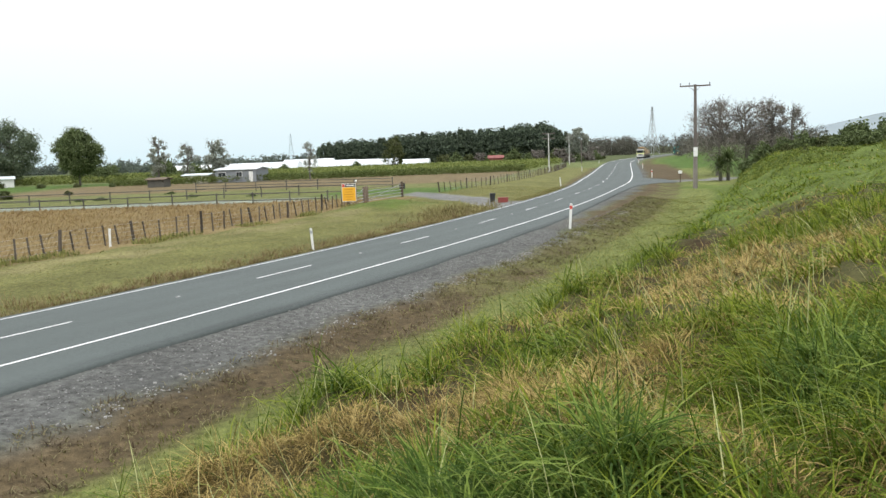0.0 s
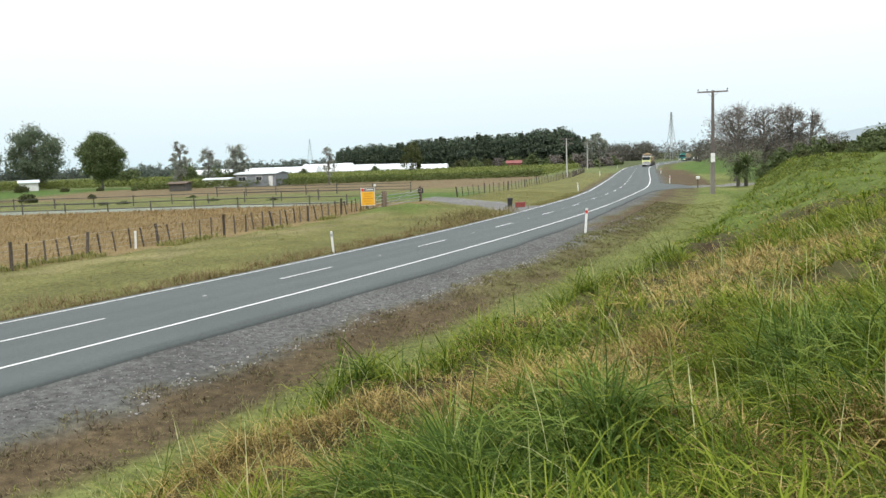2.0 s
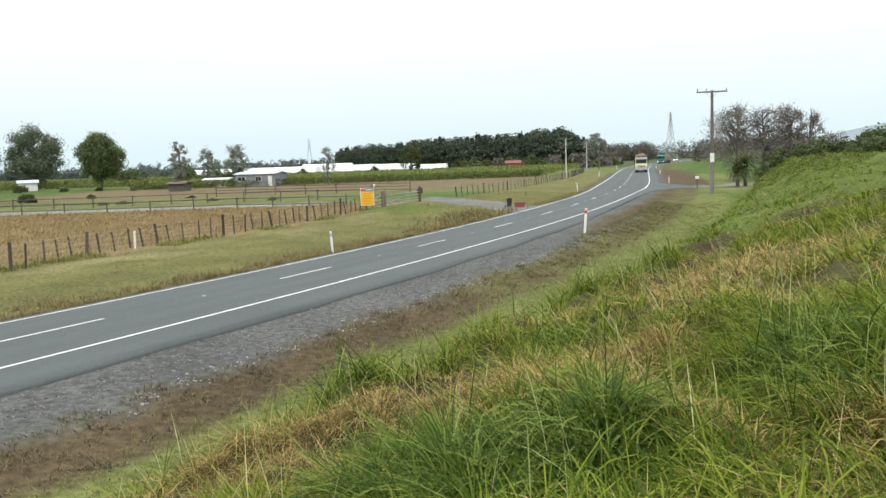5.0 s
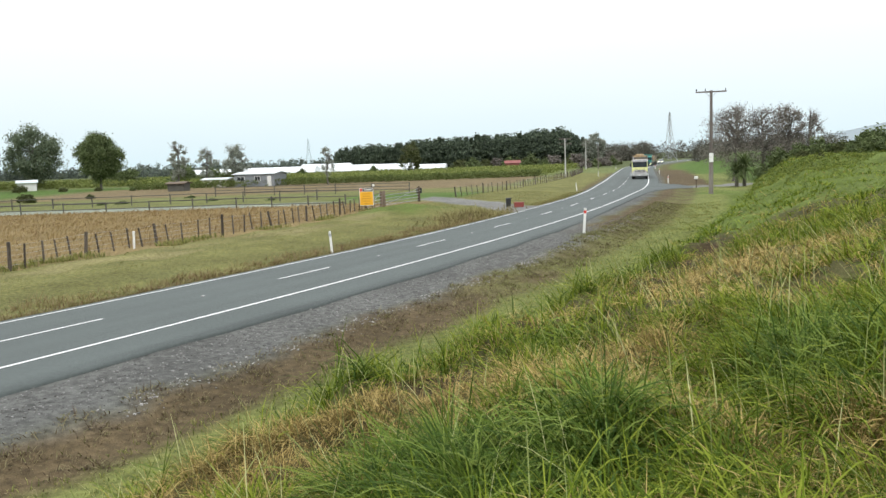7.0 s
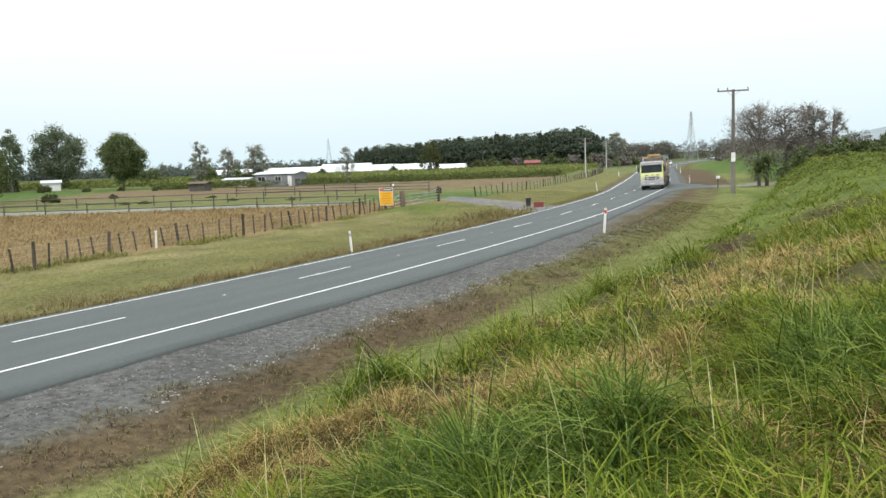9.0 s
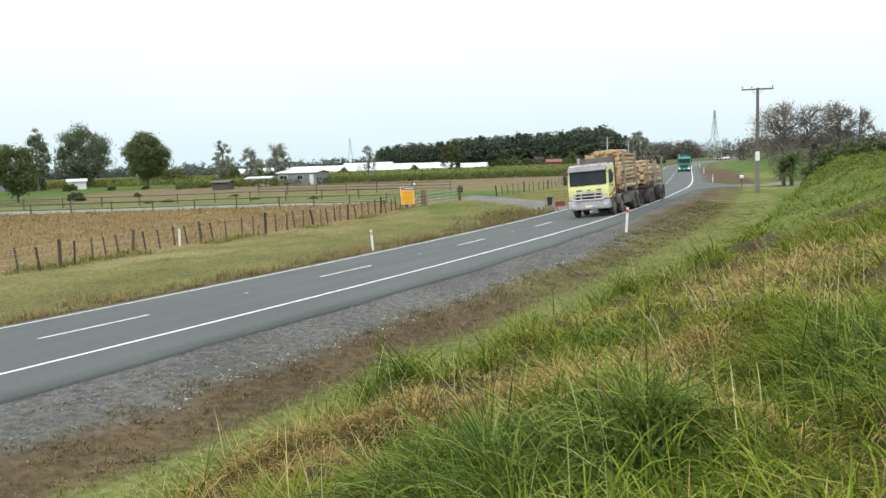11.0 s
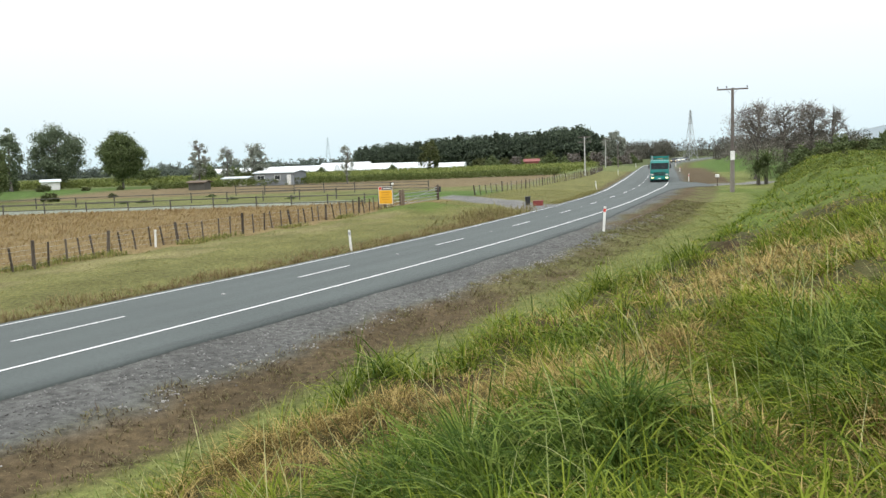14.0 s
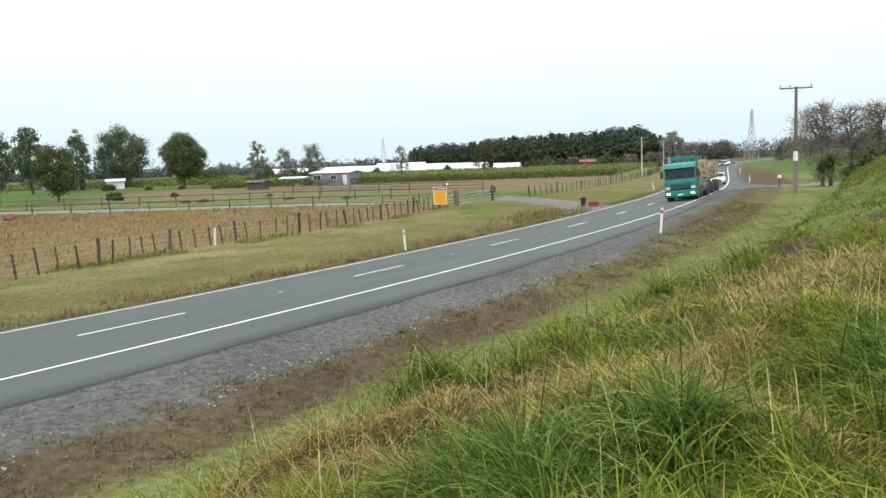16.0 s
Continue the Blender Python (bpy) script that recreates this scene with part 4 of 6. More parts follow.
def far_wood(name, label, runs, mat, seed, leaf):
    rs = np.random.RandomState(seed)
    cs, sp = [], []
    for (xa, ya, ha), (xb, yb, hb), n in runs:
        for k in range(n):
            a = rs.uniform()
            top = (ha + (hb - ha) * a) * rs.uniform(0.5, 1.1)
            x, y = xa + (xb - xa) * a, ya + (yb - ya) * a + rs.normal() * 6
            for z in np.linspace(0.3, top, 5):
                cs.append((x + rs.normal() * 1.6, y + rs.normal() * 1.5, -0.4 + z))
                sp.append(1.5)
    co, f = leaf_cloud(np.array(cs), np.array(sp), 30, leaf, rs)
    return tagged(new(name, fast_mesh(name, co, f, mat, smooth=False)), label, "woodland", kind="stuff")


# haze over the far woods is carried by these greyed leaf colours
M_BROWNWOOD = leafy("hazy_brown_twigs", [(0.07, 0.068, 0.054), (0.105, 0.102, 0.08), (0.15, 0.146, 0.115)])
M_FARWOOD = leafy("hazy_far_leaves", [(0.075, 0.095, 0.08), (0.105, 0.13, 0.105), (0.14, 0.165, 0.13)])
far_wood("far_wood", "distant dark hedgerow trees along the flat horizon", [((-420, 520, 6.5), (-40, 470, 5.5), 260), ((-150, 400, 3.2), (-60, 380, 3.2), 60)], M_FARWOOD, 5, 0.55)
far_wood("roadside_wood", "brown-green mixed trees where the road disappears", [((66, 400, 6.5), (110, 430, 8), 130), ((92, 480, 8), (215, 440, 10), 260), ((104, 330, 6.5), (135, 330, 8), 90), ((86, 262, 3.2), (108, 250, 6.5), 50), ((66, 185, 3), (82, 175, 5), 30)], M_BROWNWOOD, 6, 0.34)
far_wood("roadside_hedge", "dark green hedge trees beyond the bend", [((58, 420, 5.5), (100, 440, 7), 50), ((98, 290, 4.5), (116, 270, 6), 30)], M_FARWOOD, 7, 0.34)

# bare trees and bushes on the far end of the bank
plant(tree("tree", "large half-bare brown tree with twiggy branches", 11.0, 8.6, 1.2, 140, 55, 0.1, M_LEAF_BROWN, 80, "round", bare=1, limbs=22), 38.6, 108.3)
plant(tree("tree", "twiggy half-bare tree with pale leaf tips", 10.0, 8.0, 1.2, 120, 50, 0.1, M_LEAF_BROWN, 81, "round", bare=1, limbs=22), 42.2, 107.5)
plant(tree("tree", "spreading bare-branched tree above the bushes", 9.2, 6.8, 1.4, 110, 50, 0.1, M_LEAF_BROWN, 82, "round", bare=1, limbs=20), 44.9, 106.6)
plant(tree("tree", "sparse grey tree with thin twigs", 8.3, 5.0, 1.4, 50, 40, 0.1, M_LEAF_BROWN, 83, "round", bare=1, limbs=14), 47.0, 105.4)


def flax(x, y, tall, seed):
    """Spiky plant: stiff arching leaves from one foot."""
    rs = np.random.RandomState(seed)
    t = thing("cabbage_palm", "dark green spiky palm-like plant at the bank's end", "plant", at=(x, y, ground_at(x, y)))
    part("stem", rod(B(), (0, 0, -0.2), (0, 0, tall * 0.5), 0.22, 0.15, 9), M_BARK, t)
    n = 240
    a, el = rs.uniform(0, 6.283, n), rs.uniform(-0.5, 1.4, n)
    ln = tall * 0.62 * rs.uniform(0.7, 1.1, n)
    co = []
    for ai, ei, li in zip(a, el, ln):
        dx, dy = math.cos(ai), math.sin(ai)
        p0 = np.array((0, 0, tall * 0.5))
        p1 = p0 + np.array((dx * math.cos(ei), dy * math.cos(ei), math.sin(ei))) * li * 0.55
        p2 = p1 + np.array((dx * math.cos(ei - 0.6), dy * math.cos(ei - 0.6), math.sin(ei - 0.6))) * li * 0.45
        w = np.array((-dy, dx, 0)) * 0.05
        co += [p0 - w * 0.6, p0 + w * 0.6, p1 + w, p1 - w, p1 - w, p1 + w, p2 + w * 0.1, p2 - w * 0.1]
    cr = new("leaves", fast_mesh("leaves", np.array(co), np.arange(n * 8).reshape(-1, 4), M_LEAF_DARK, smooth=False))
    cr.parent = t
    return t


flax(33.3, 90.0, 4.0, 3)
flax(32.3, 89.6, 2.9, 4)
for x, y, sz in ((-40.7, 98.3, 0.26), (-38.6, 99.2, 0.3), (-34.1, 111.8, 0.28), (-27.8, 99.6, 0.26), (-19.9, 95.9, 0.24)):
    low = bush(1, x, y, sz)
    low.scale = (sz, sz, sz * 0.45)
bush(0, -57.4, 113.7, 0.42)
bush(0, -52.5, 123.0, 0.24)
for x, y, sz, i in ((-90, 176, 0.5, 0), (-78, 170, 0.3, 0), (-70, 168, 0.28, 0), (-60, 160, 0.22, 1), (-19, 238, 0.7, 1), (-40, 240, 0.7, 1)):
    bush(i, x, y, sz)
for x, y, sz, i in ((35.5, 84.5, 0.4, 1), (37.6, 83.0, 0.5, 0), (39.6, 82.0, 0.6, 1), (42.3, 80.0, 0.6, 1), (40.0, 87.5, 0.75, 1), (43.5, 85.5, 0.8, 1), (46.5, 82, 0.7, 1),
                    (28.6, 72.6, 0.3, 1), (29.8, 71.8, 0.42, 1), (31.2, 71.4, 0.36, 1), (32.4, 70.6, 0.45, 1), (34.0, 70.0, 0.38, 0), (35.5, 69.0, 0.42, 1), (30.4, 69.0, 0.22, 0),
                    (32.8, 65.6, 0.27, 1), (34.3, 65.2, 0.3, 1), (35.6, 64.8, 0.28, 1), (37.8, 64.0, 0.26, 1), (39.2, 63.4, 0.24, 0), (28.6, 62.0, 0.16, 0)):
    bush(i, x, y, sz)
cs_ = np.random.RandomState(8)
ks, ku = cs_.uniform(30, 70, 16000), 12.6 + 26 * cs_.uniform(0, 1, 16000)
kx, ky = to_xy(ks, -ku)
ok = (ku > toe(ks) + 0.5) & (waves(kx, ky, 6, 61) + 0.5 * waves(kx, ky, 2.2, 62) > -0.35 + 0.9 * ease((44 - ks) / 12)) & (ks < 60 + (ku - 14) * 0.9)
kx, ky = kx[ok], ky[ok]
heap = np.clip(0.16 + 0.2 * waves(kx, ky, 3.0, 63), 0.03, 0.5) * cs_.uniform(0.3, 1, len(kx))
M_CREEPER = leafy("creeper_leaves", [(0.072, 0.1, 0.018), (0.125, 0.16, 0.028), (0.2, 0.228, 0.05)])
co, f = leaf_cloud(np.stack([kx, ky, ground_z(kx, ky) + heap], 1), np.full(len(kx), 0.16), 8, 0.062, cs_)
tagged(new("bank_creeper", fast_mesh("bank_creeper", co, f, M_CREEPER, smooth=False)), "soft green creeper heaped over the bank's far end", "creeper", kind="stuff")

# far hills on one side only, their haze painted as pale blue-grey
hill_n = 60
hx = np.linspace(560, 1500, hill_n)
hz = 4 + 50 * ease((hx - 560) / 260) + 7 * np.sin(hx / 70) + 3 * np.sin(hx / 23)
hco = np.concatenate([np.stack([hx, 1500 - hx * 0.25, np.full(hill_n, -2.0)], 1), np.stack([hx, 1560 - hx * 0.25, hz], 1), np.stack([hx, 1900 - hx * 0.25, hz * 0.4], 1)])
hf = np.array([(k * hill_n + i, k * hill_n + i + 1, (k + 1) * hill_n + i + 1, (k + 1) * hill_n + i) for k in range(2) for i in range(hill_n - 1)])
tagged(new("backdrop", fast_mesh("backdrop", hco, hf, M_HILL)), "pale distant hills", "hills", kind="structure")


# ---- crop: long low rows ----
def crop(name, label, x0, x1, y0, y1, tall, mat, n, leaf, seed):
    rs = np.random.RandomState(seed)
    x, y = rs.uniform(x0, x1, n), np.round(rs.uniform(y0, y1, n) / 2.2) * 2.2 + rs.normal(size=n) * 0.3
    s, d = to_sd(x, y)
    keep = d > 17.5
    x, y = x[keep], y[keep]
    z = ground_z(x, y) + rs.uniform(0, 1, len(x)) ** 0.7 * tall * (1 + 0.15 * waves(x, y, 9, seed))
    co, f = leaf_cloud(np.stack([x, y, z], 1), np.full(len(x), 0.25), 6, leaf, rs)
    return tagged(new(name, fast_mesh(name, co, f, mat, smooth=False)), label, "crop", kind="stuff")


M_CROP = leafy("crop_leaves", [(0.12, 0.15, 0.036), (0.175, 0.21, 0.055), (0.235, 0.26, 0.085)])
M_CROP_DARK = leafy("crop_side_leaves", [(0.075, 0.1, 0.025), (0.11, 0.14, 0.04), (0.16, 0.185, 0.06)])
crop("crop_rows", "yellow-green crop standing in long rows", -60, 60, 168, 255, 1.4, M_CROP, 18000, 0.19, 3)
crop("crop_edge", "darker green edge of the crop", -62, 60, 163, 168, 1.2, M_CROP_DARK, 6000, 0.15, 4)
crop("kale_rows", "lush green rows behind the paddock trees", -150, -58, 200, 255, 1.5, M_CROP, 9500, 0.25, 5)


# ---- grass ----
def blades(x, y, tall, width, lean, rs, droop=0.55):
    """Short bent grass blades of two faces each."""
    n = len(x)
    z = ground_z(x, y) - 0.02
    a = rs.uniform(0, 6.283, n)
    dx, dy = np.cos(a), np.sin(a)
    l1 = lean * rs.uniform(0.3, 1.3, n)
    base = np.stack([x, y, z], 1)
    out = np.stack([dx, dy, np.zeros(n)], 1)
    sidea = a + 1.57 + rs.normal(size=n) * 0.5
    side = np.stack([np.cos(sidea), np.sin(sidea), np.zeros(n)], 1) * width[:, None] * 0.5
    up = np.array((0, 0, 1.0))
    pts = []
    steps = ((0, 0, 1.0), (0.6, 0.32, 0.85), (1.0, 1.05, 0.1))
    for k, (f, bend, w) in enumerate(steps):
        rise = tall * (f - droop * l1 * bend * bend * 0.6)
        p = base + out * (tall * l1 * bend)[:, None] + up * rise[:, None]
        pts += [p - side * w, p + side * w]
    co = np.stack(pts, 1).reshape(-1, 3)
    i = np.arange(n)[:, None] * 2 * len(steps)
    f = np.concatenate([i + np.array([[2 * k, 2 * k + 1, 2 * k + 3, 2 * k + 2]]) for k in range(len(steps) - 1)], 0)
    return co, f


def sweep(x, y, lift, az, el, curl, length, width, segs, rs):
    """Grass blades that leave the ground at el and curl over towards az."""
    n = len(x)
    p = np.stack([x, y, ground_z(x, y) - 0.02 + lift], 1)
    out = np.stack([np.cos(az), np.sin(az), np.zeros(n)], 1)
    twist = az + 1.5708 + rs.normal(size=n) * 0.45
    side = np.stack([np.cos(twist), np.sin(twist), rs.normal(size=n) * 0.25], 1) * (width * 0.5)[:, None]
    pts = []
    for k in range(segs + 1):
        f = k / segs
        w = 1.0 - 0.25 * f if f < 0.7 else 0.825 * (1.02 - f) / 0.32
        pts += [p - side * w, p + side * w]
        bent = el - curl * (f + 0.5 / segs) ** 1.3
        step = (length / segs)[:, None]
        p = p + (out * np.cos(bent)[:, None] + np.array((0, 0, 1.0)) * np.sin(bent)[:, None]) * step
    co = np.stack(pts, 1).reshape(-1, 3)
    i = np.arange(n)[:, None] * 2 * (segs + 1)
    return co, np.concatenate([i + np.array([[2 * k, 2 * k + 1, 2 * k + 3, 2 * k + 2]]) for k in range(segs)], 0)


def scatter(n, r0, r1, power, rs):
    """Places on the bank round its near end, thinning outwards."""
    r = r0 + (r1 - r0) * rs.uniform(0, 1, n) ** power
    a = np.where(rs.rand(n) < 0.86, rs.uniform(-0.75, 0.72, n), rs.uniform(-3.14, 3.14, n))
    x, y = r * np.sin(a), r * np.cos(a)
    s, d = to_sd(x, y)
    ok = (-d > toe(s) - 0.25 + 0.25 * waves(x, y, 1.3, 8)) & (s < 80) & (-d < 60)
    return x[ok], y[ok]


M_GRASS = leafy("long_green_grass", [(0.056, 0.09, 0.008), (0.115, 0.164, 0.013), (0.215, 0.257, 0.03)], scale=0.5, island=0.8, through_leaf=0.3)
M_GRASS_LUSH = leafy("lush_grass", [(0.046, 0.084, 0.014), (0.1, 0.16, 0.024), (0.2, 0.262, 0.055)], scale=0.5, island=0.8, through_leaf=0.3)
M_STRAW = leafy("dry_straw_grass", [(0.12, 0.085, 0.026), (0.26, 0.19, 0.06), (0.46, 0.35, 0.135)], scale=0.7, island=0.8, through_leaf=0.2)
M_STALK = leafy("pale_grass_stalk", [(0.2, 0.24, 0.08), (0.3, 0.33, 0.12), (0.42, 0.42, 0.2)], scale=0.7, island=0.8, through_leaf=0.2)
DRY_SPOTS = ((-2.7, 7.0, 0.9), (-1.9, 6.9, 0.8), (-2.6, 8.2, 1.0), (-1.5, 8.2, 0.9), (-0.4, 8.0, 0.9), (0.6, 7.4, 0.8), (1.3, 7.2, 0.8), (1.9, 7.4, 0.7), (2.2, 12.6, 1.5), (3.6, 11.8, 1.7), (5.0, 12.5, 1.5), (6.4, 14.5, 1.4), (3.2, 17.0, 1.6), (9.5, 24.0, 2.5), (13.0, 31.0, 3.0), (2.9, 4.3, 0.5), (2.0, 4.0, 0.35), (1.4, 4.9, 0.4), (3.9, 8.6, 0.7), (2.8, 9.4, 0.7))
LUSH_SPOTS = ((0.35, 4.6, 0.6), (-0.1, 5.2, 0.45), (2.5, 5.4, 0.65), (3.2, 6.3, 0.6), (1.3, 9.8, 0.7), (0.7, 4.0, 0.45), (-0.9, 9.8, 0.5))


def moods(x, y):
    """How dry and how lush the growth is at a place, and how deep it stands."""
    s, d = to_sd(x, y)
    v = -d - toe(s)
    far_off = ease((np.hypot(x, y) - 16) / 14)
    dry = waves(x, y, 3.4, 31) * 0.5 + waves(x, y, 0.9, 32) * 0.4 + 0.2 - 0.5 * far_off
    lush = waves(x, y, 2.8, 41) * 0.6 + 0.35 * waves(x, y, 1.0, 42) - 0.15
    for px, py, size in DRY_SPOTS:
        dry = dry + 1.0 * np.exp(-((x - px) ** 2 + (y - py) ** 2) / size ** 2)
    for px, py, size in LUSH_SPOTS:
        g = np.exp(-((x - px) ** 2 + (y - py) ** 2) / size ** 2)
        lush, dry = lush + 1.3 * g, dry - 1.3 * g
    edge = np.exp(-((v - 0.6) / 0.55) ** 2) * rim(s)
    hollow = np.exp(-((v - 2.0) / 0.6) ** 2) * rim(s)
    dry, lush = dry - 1.1 * edge + 0.9 * hollow, lush + 0.55 * edge
    depth = np.clip(1 + 0.3 * waves(x, y, 1.5, 12) - 0.28 * np.clip(dry, 0, 1) + 0.3 * np.clip(lush, 0, 1) + 0.6 * edge - 0.4 * hollow, 0.4, 2.0)
    return dry, lush, depth, v


def tussock_field(n, per, r0, r1, power, tall, wide, segs, spread, rs):
    """Blades in tussocks: upright in the heart, arching out at the rim; all lean a little down the bank."""
    cx, cy = scatter(n, r0, r1, power, rs)
    dry, lush, depth, v = moods(cx, cy)
    s_, d_ = to_sd(cx, cy)
    bare_ = np.exp(-((v - 2.1) / 0.5) ** 2) * rim(s_) > rs.uniform(0.25, 1.2, len(cx))
    k = np.where(bare_, 3, rs.randint(per // 3, per * 5 // 3, len(cx)))
    own = np.repeat(np.arange(len(cx)), k)
    m = len(own)
    size = (spread * rs.uniform(0.5, 1.5, len(cx)))[own]
    a, r = rs.uniform(0, 6.283, m), np.sqrt(rs.uniform(0, 1, m))
    x, y = cx[own] + np.cos(a) * r * size, cy[own] + np.sin(a) * r * size
    comb = rs.normal(2.9, 1.3, len(cx))[own]
    pull = rs.uniform(0.15, 1.1, len(cx))[own]
    az = np.arctan2(np.sin(a) * r + np.sin(comb) * pull + rs.normal(size=m) * 0.35, np.cos(a) * r + np.cos(comb) * pull + rs.normal(size=m) * 0.35)
    el = np.clip(1.5 - 0.65 * r - 0.45 * pull * rs.uniform(0, 1, m) + rs.normal(size=m) * 0.16, 0.3, 1.7)
    curl = np.clip(rs.normal(1.55, 0.65, m), 0.1, 3.0)
    length = tall * depth[own] * rs.uniform(0.7, 1.3, len(cx))[own] * rs.uniform(0.45, 1.25, m)
    kind = np.where(dry[own] + rs.normal(size=m) * 0.5 > 0.55, 2, np.where(lush[own] + rs.normal(size=m) * 0.3 > 0.72, 1, 0))
    length = np.where(kind == 2, length * 0.8, length)
    width = wide * rs.uniform(0.65, 1.4, m) * np.where(kind == 1, 1.2, np.where(kind == 2, 0.7, 1.0))
    return [(x[kind == q], y[kind == q], az[kind == q], el[kind == q], curl[kind == q], length[kind == q], width[kind == q], segs) for q in range(3)]


def thatch_field(n, r0, r1, power, tall, wide, rs):
    """Fallen blades lying every way between the tussocks."""
    x, y = scatter(n, r0, r1, power, rs)
    dry, lush, depth, v = moods(x, y)
    m = len(x)
    kind = np.where(dry + rs.normal(size=m) * 0.5 > 0.3, 2, np.where(lush + rs.normal(size=m) * 0.3 > 0.6, 1, 0))
    az, el, curl = rs.uniform(0, 6.283, m), rs.uniform(0.15, 1.0, m), rs.uniform(0.2, 1.5, m)
    length, width = tall * rs.uniform(0.5, 1.4, m), wide * rs.uniform(0.6, 1.3, m)
    return [(x[kind == q], y[kind == q], az[kind == q], el[kind == q], curl[kind == q], length[kind == q], width[kind == q], 2) for q in range(3)]


rs = np.random.RandomState(21)
fields = [tussock_field(2300, 46, 2.0, 9.0, 0.8, 0.41, 0.0092, 4, 0.16, rs), thatch_field(38000, 1.8, 9.0, 0.75, 0.3, 0.0068, rs),
          tussock_field(4000, 34, 8.0, 22.0, 0.75, 0.46, 0.0125, 3, 0.22, rs), thatch_field(32000, 8.0, 24.0, 0.7, 0.3, 0.012, rs),
          tussock_field(4300, 26, 20.0, 75.0, 0.8, 0.36, 0.029, 2, 0.5, rs), thatch_field(32000, 22.0, 80.0, 0.8, 0.3, 0.028, rs)]
for q, (name, label, mat) in enumerate((("bank_grass", "long unmown green grass arching over the bank", M_GRASS), ("lush_grass", "dark lush tussocks of long grass", M_GRASS_LUSH), ("dry_grass", "dry straw-coloured grass among the green", M_STRAW))):
    cos_, faces_, at_ = [], [], 0
    for field in fields:
        x, y, az, el, curl, length, width, segs = field[q]
        co, f = sweep(x, y, 0.0, az, el, curl, length, width, segs, rs)
        cos_.append(co)
        faces_.append(f + at_)
        at_ += len(co)
    tagged(new(name, fast_mesh(name, np.concatenate(cos_), np.concatenate(faces_), mat, smooth=False)), label, "grass", kind="stuff")
# long pale stalks that stick out of the tussocks
for grass_mat in (M_GRASS, M_GRASS_LUSH, M_STRAW, M_STALK):
    grass_mat.node_tree.nodes["Principled BSDF"].inputs["Specular IOR Level"].default_value = 0.1
x, y = scatter(1100, 2.6, 18.0, 0.8, rs)
n = len(x)
co, f = sweep(x, y, 0.0, rs.normal(2.6, 1.3, n), rs.uniform(0.75, 1.5, n), rs.uniform(0.05, 1.0, n), rs.uniform(0.4, 0.85, n), rs.uniform(0.003, 0.007, n) + np.hypot(x, y) * 0.0003, 4, rs)
tagged(new("grass_stalks", fast_mesh("grass_stalks", co, f, M_STALK, smooth=False)), "long pale grass stalks standing out of the tussocks", "grass", kind="stuff")

# short growth on the verges
n = 72000
s, u = rs.uniform(-18, 40, n), rs.uniform(6.3, 11.0, n)
vx, vy = to_xy(s, -u)
weedy = (u > 6.85 - 0.9 * ease((s - 6) / 12) + 0.25 * waves(vx, vy, 1.1, 15)) & (u < 8.5 + 0.4 * waves(vx, vy, 1.7, 10)) & (waves(vx, vy, 1.3, 14) + rs.normal(size=n) * 0.4 > -0.1)
mown = (u > 8.0) & ~weedy
M_WEED = leafy("brown_weeds", [(0.08, 0.056, 0.034), (0.14, 0.1, 0.055), (0.14, 0.14, 0.05), (0.22, 0.19, 0.1)], scale=1.0, island=0.8)
M_MOWN = leafy("mown_grass", [(0.105, 0.125, 0.03), (0.18, 0.195, 0.048), (0.27, 0.26, 0.085)], scale=0.6, island=0.7)
k = int(mown.sum())
co, f = blades(vx[mown], vy[mown], rs.uniform(0.5, 1.5, k) * 0.06 * np.clip(1 + 0.9 * waves(vx[mown], vy[mown], 0.6, 23), 0.4, 2.4), rs.uniform(0.006, 0.016, k), np.full(k, 0.8), rs)
tagged(new("mown_grass", fast_mesh("mown_grass", co, f, M_MOWN, smooth=False)), "short mown grass at the bank's foot", "grass", kind="stuff")
wx, wy = np.repeat(vx[weedy], 3), np.repeat(vy[weedy], 3)
wx, wy = wx + rs.normal(size=len(wx)) * 0.05, wy + rs.normal(size=len(wx)) * 0.05
lump = 0.6 * waves(wx, wy, 1.4, 91) + 0.5 * waves(wx, wy, 0.5, 92)
k = lump + rs.normal(size=len(wx)) * 0.3 > -0.45
wx, wy, lump = wx[k], wy[k], lump[k]
n = len(wx)
ws, wd = to_sd(wx, wy)
green_ = ws + 3.0 * waves(wx, wy, 2.0, 93) + rs.normal(size=n) * 2.5 > 0.5
M_OLIVE = leafy("olive_weeds", [(0.085, 0.072, 0.034), (0.13, 0.13, 0.045), (0.185, 0.18, 0.065)], scale=1.0, island=0.7)
for mask, name, label, mat in ((~green_, "verge_weeds", "brown low weeds tangled on the gravel edge", M_WEED), (green_, "olive_weeds", "olive low weeds between the gravel and mown grass", M_OLIVE)):
    x, y, n = wx[mask], wy[mask], int(mask.sum())
    co, f = sweep(x, y, 0.0, rs.uniform(0, 6.283, n), rs.uniform(0.2, 1.4, n), rs.uniform(0.2, 1.8, n), (0.07 + 0.1 * np.clip(lump[mask] + 0.3, 0, 1.2)) * rs.uniform(0.5, 1.4, n), rs.uniform(0.006, 0.013, n) + np.hypot(x, y) * 0.00025, 2, rs)
    tagged(new(name, fast_mesh(name, co, f, mat, smooth=False)), label, "weeds", kind="stuff")
n = 40000
s, d = rs.uniform(-16, 75, n), 3.9 + 12 * rs.uniform(0, 1, n) ** 1.3
vx, vy = to_xy(s, d)
drive_way = (s > 39.0 + (d - 5) * 1.3) & (s < 48 + (d - 5) * 1.15)
vx, vy, d = vx[~drive_way], vy[~drive_way], d[~drive_way]
n = len(vx)
away = np.hypot(vx, vy)
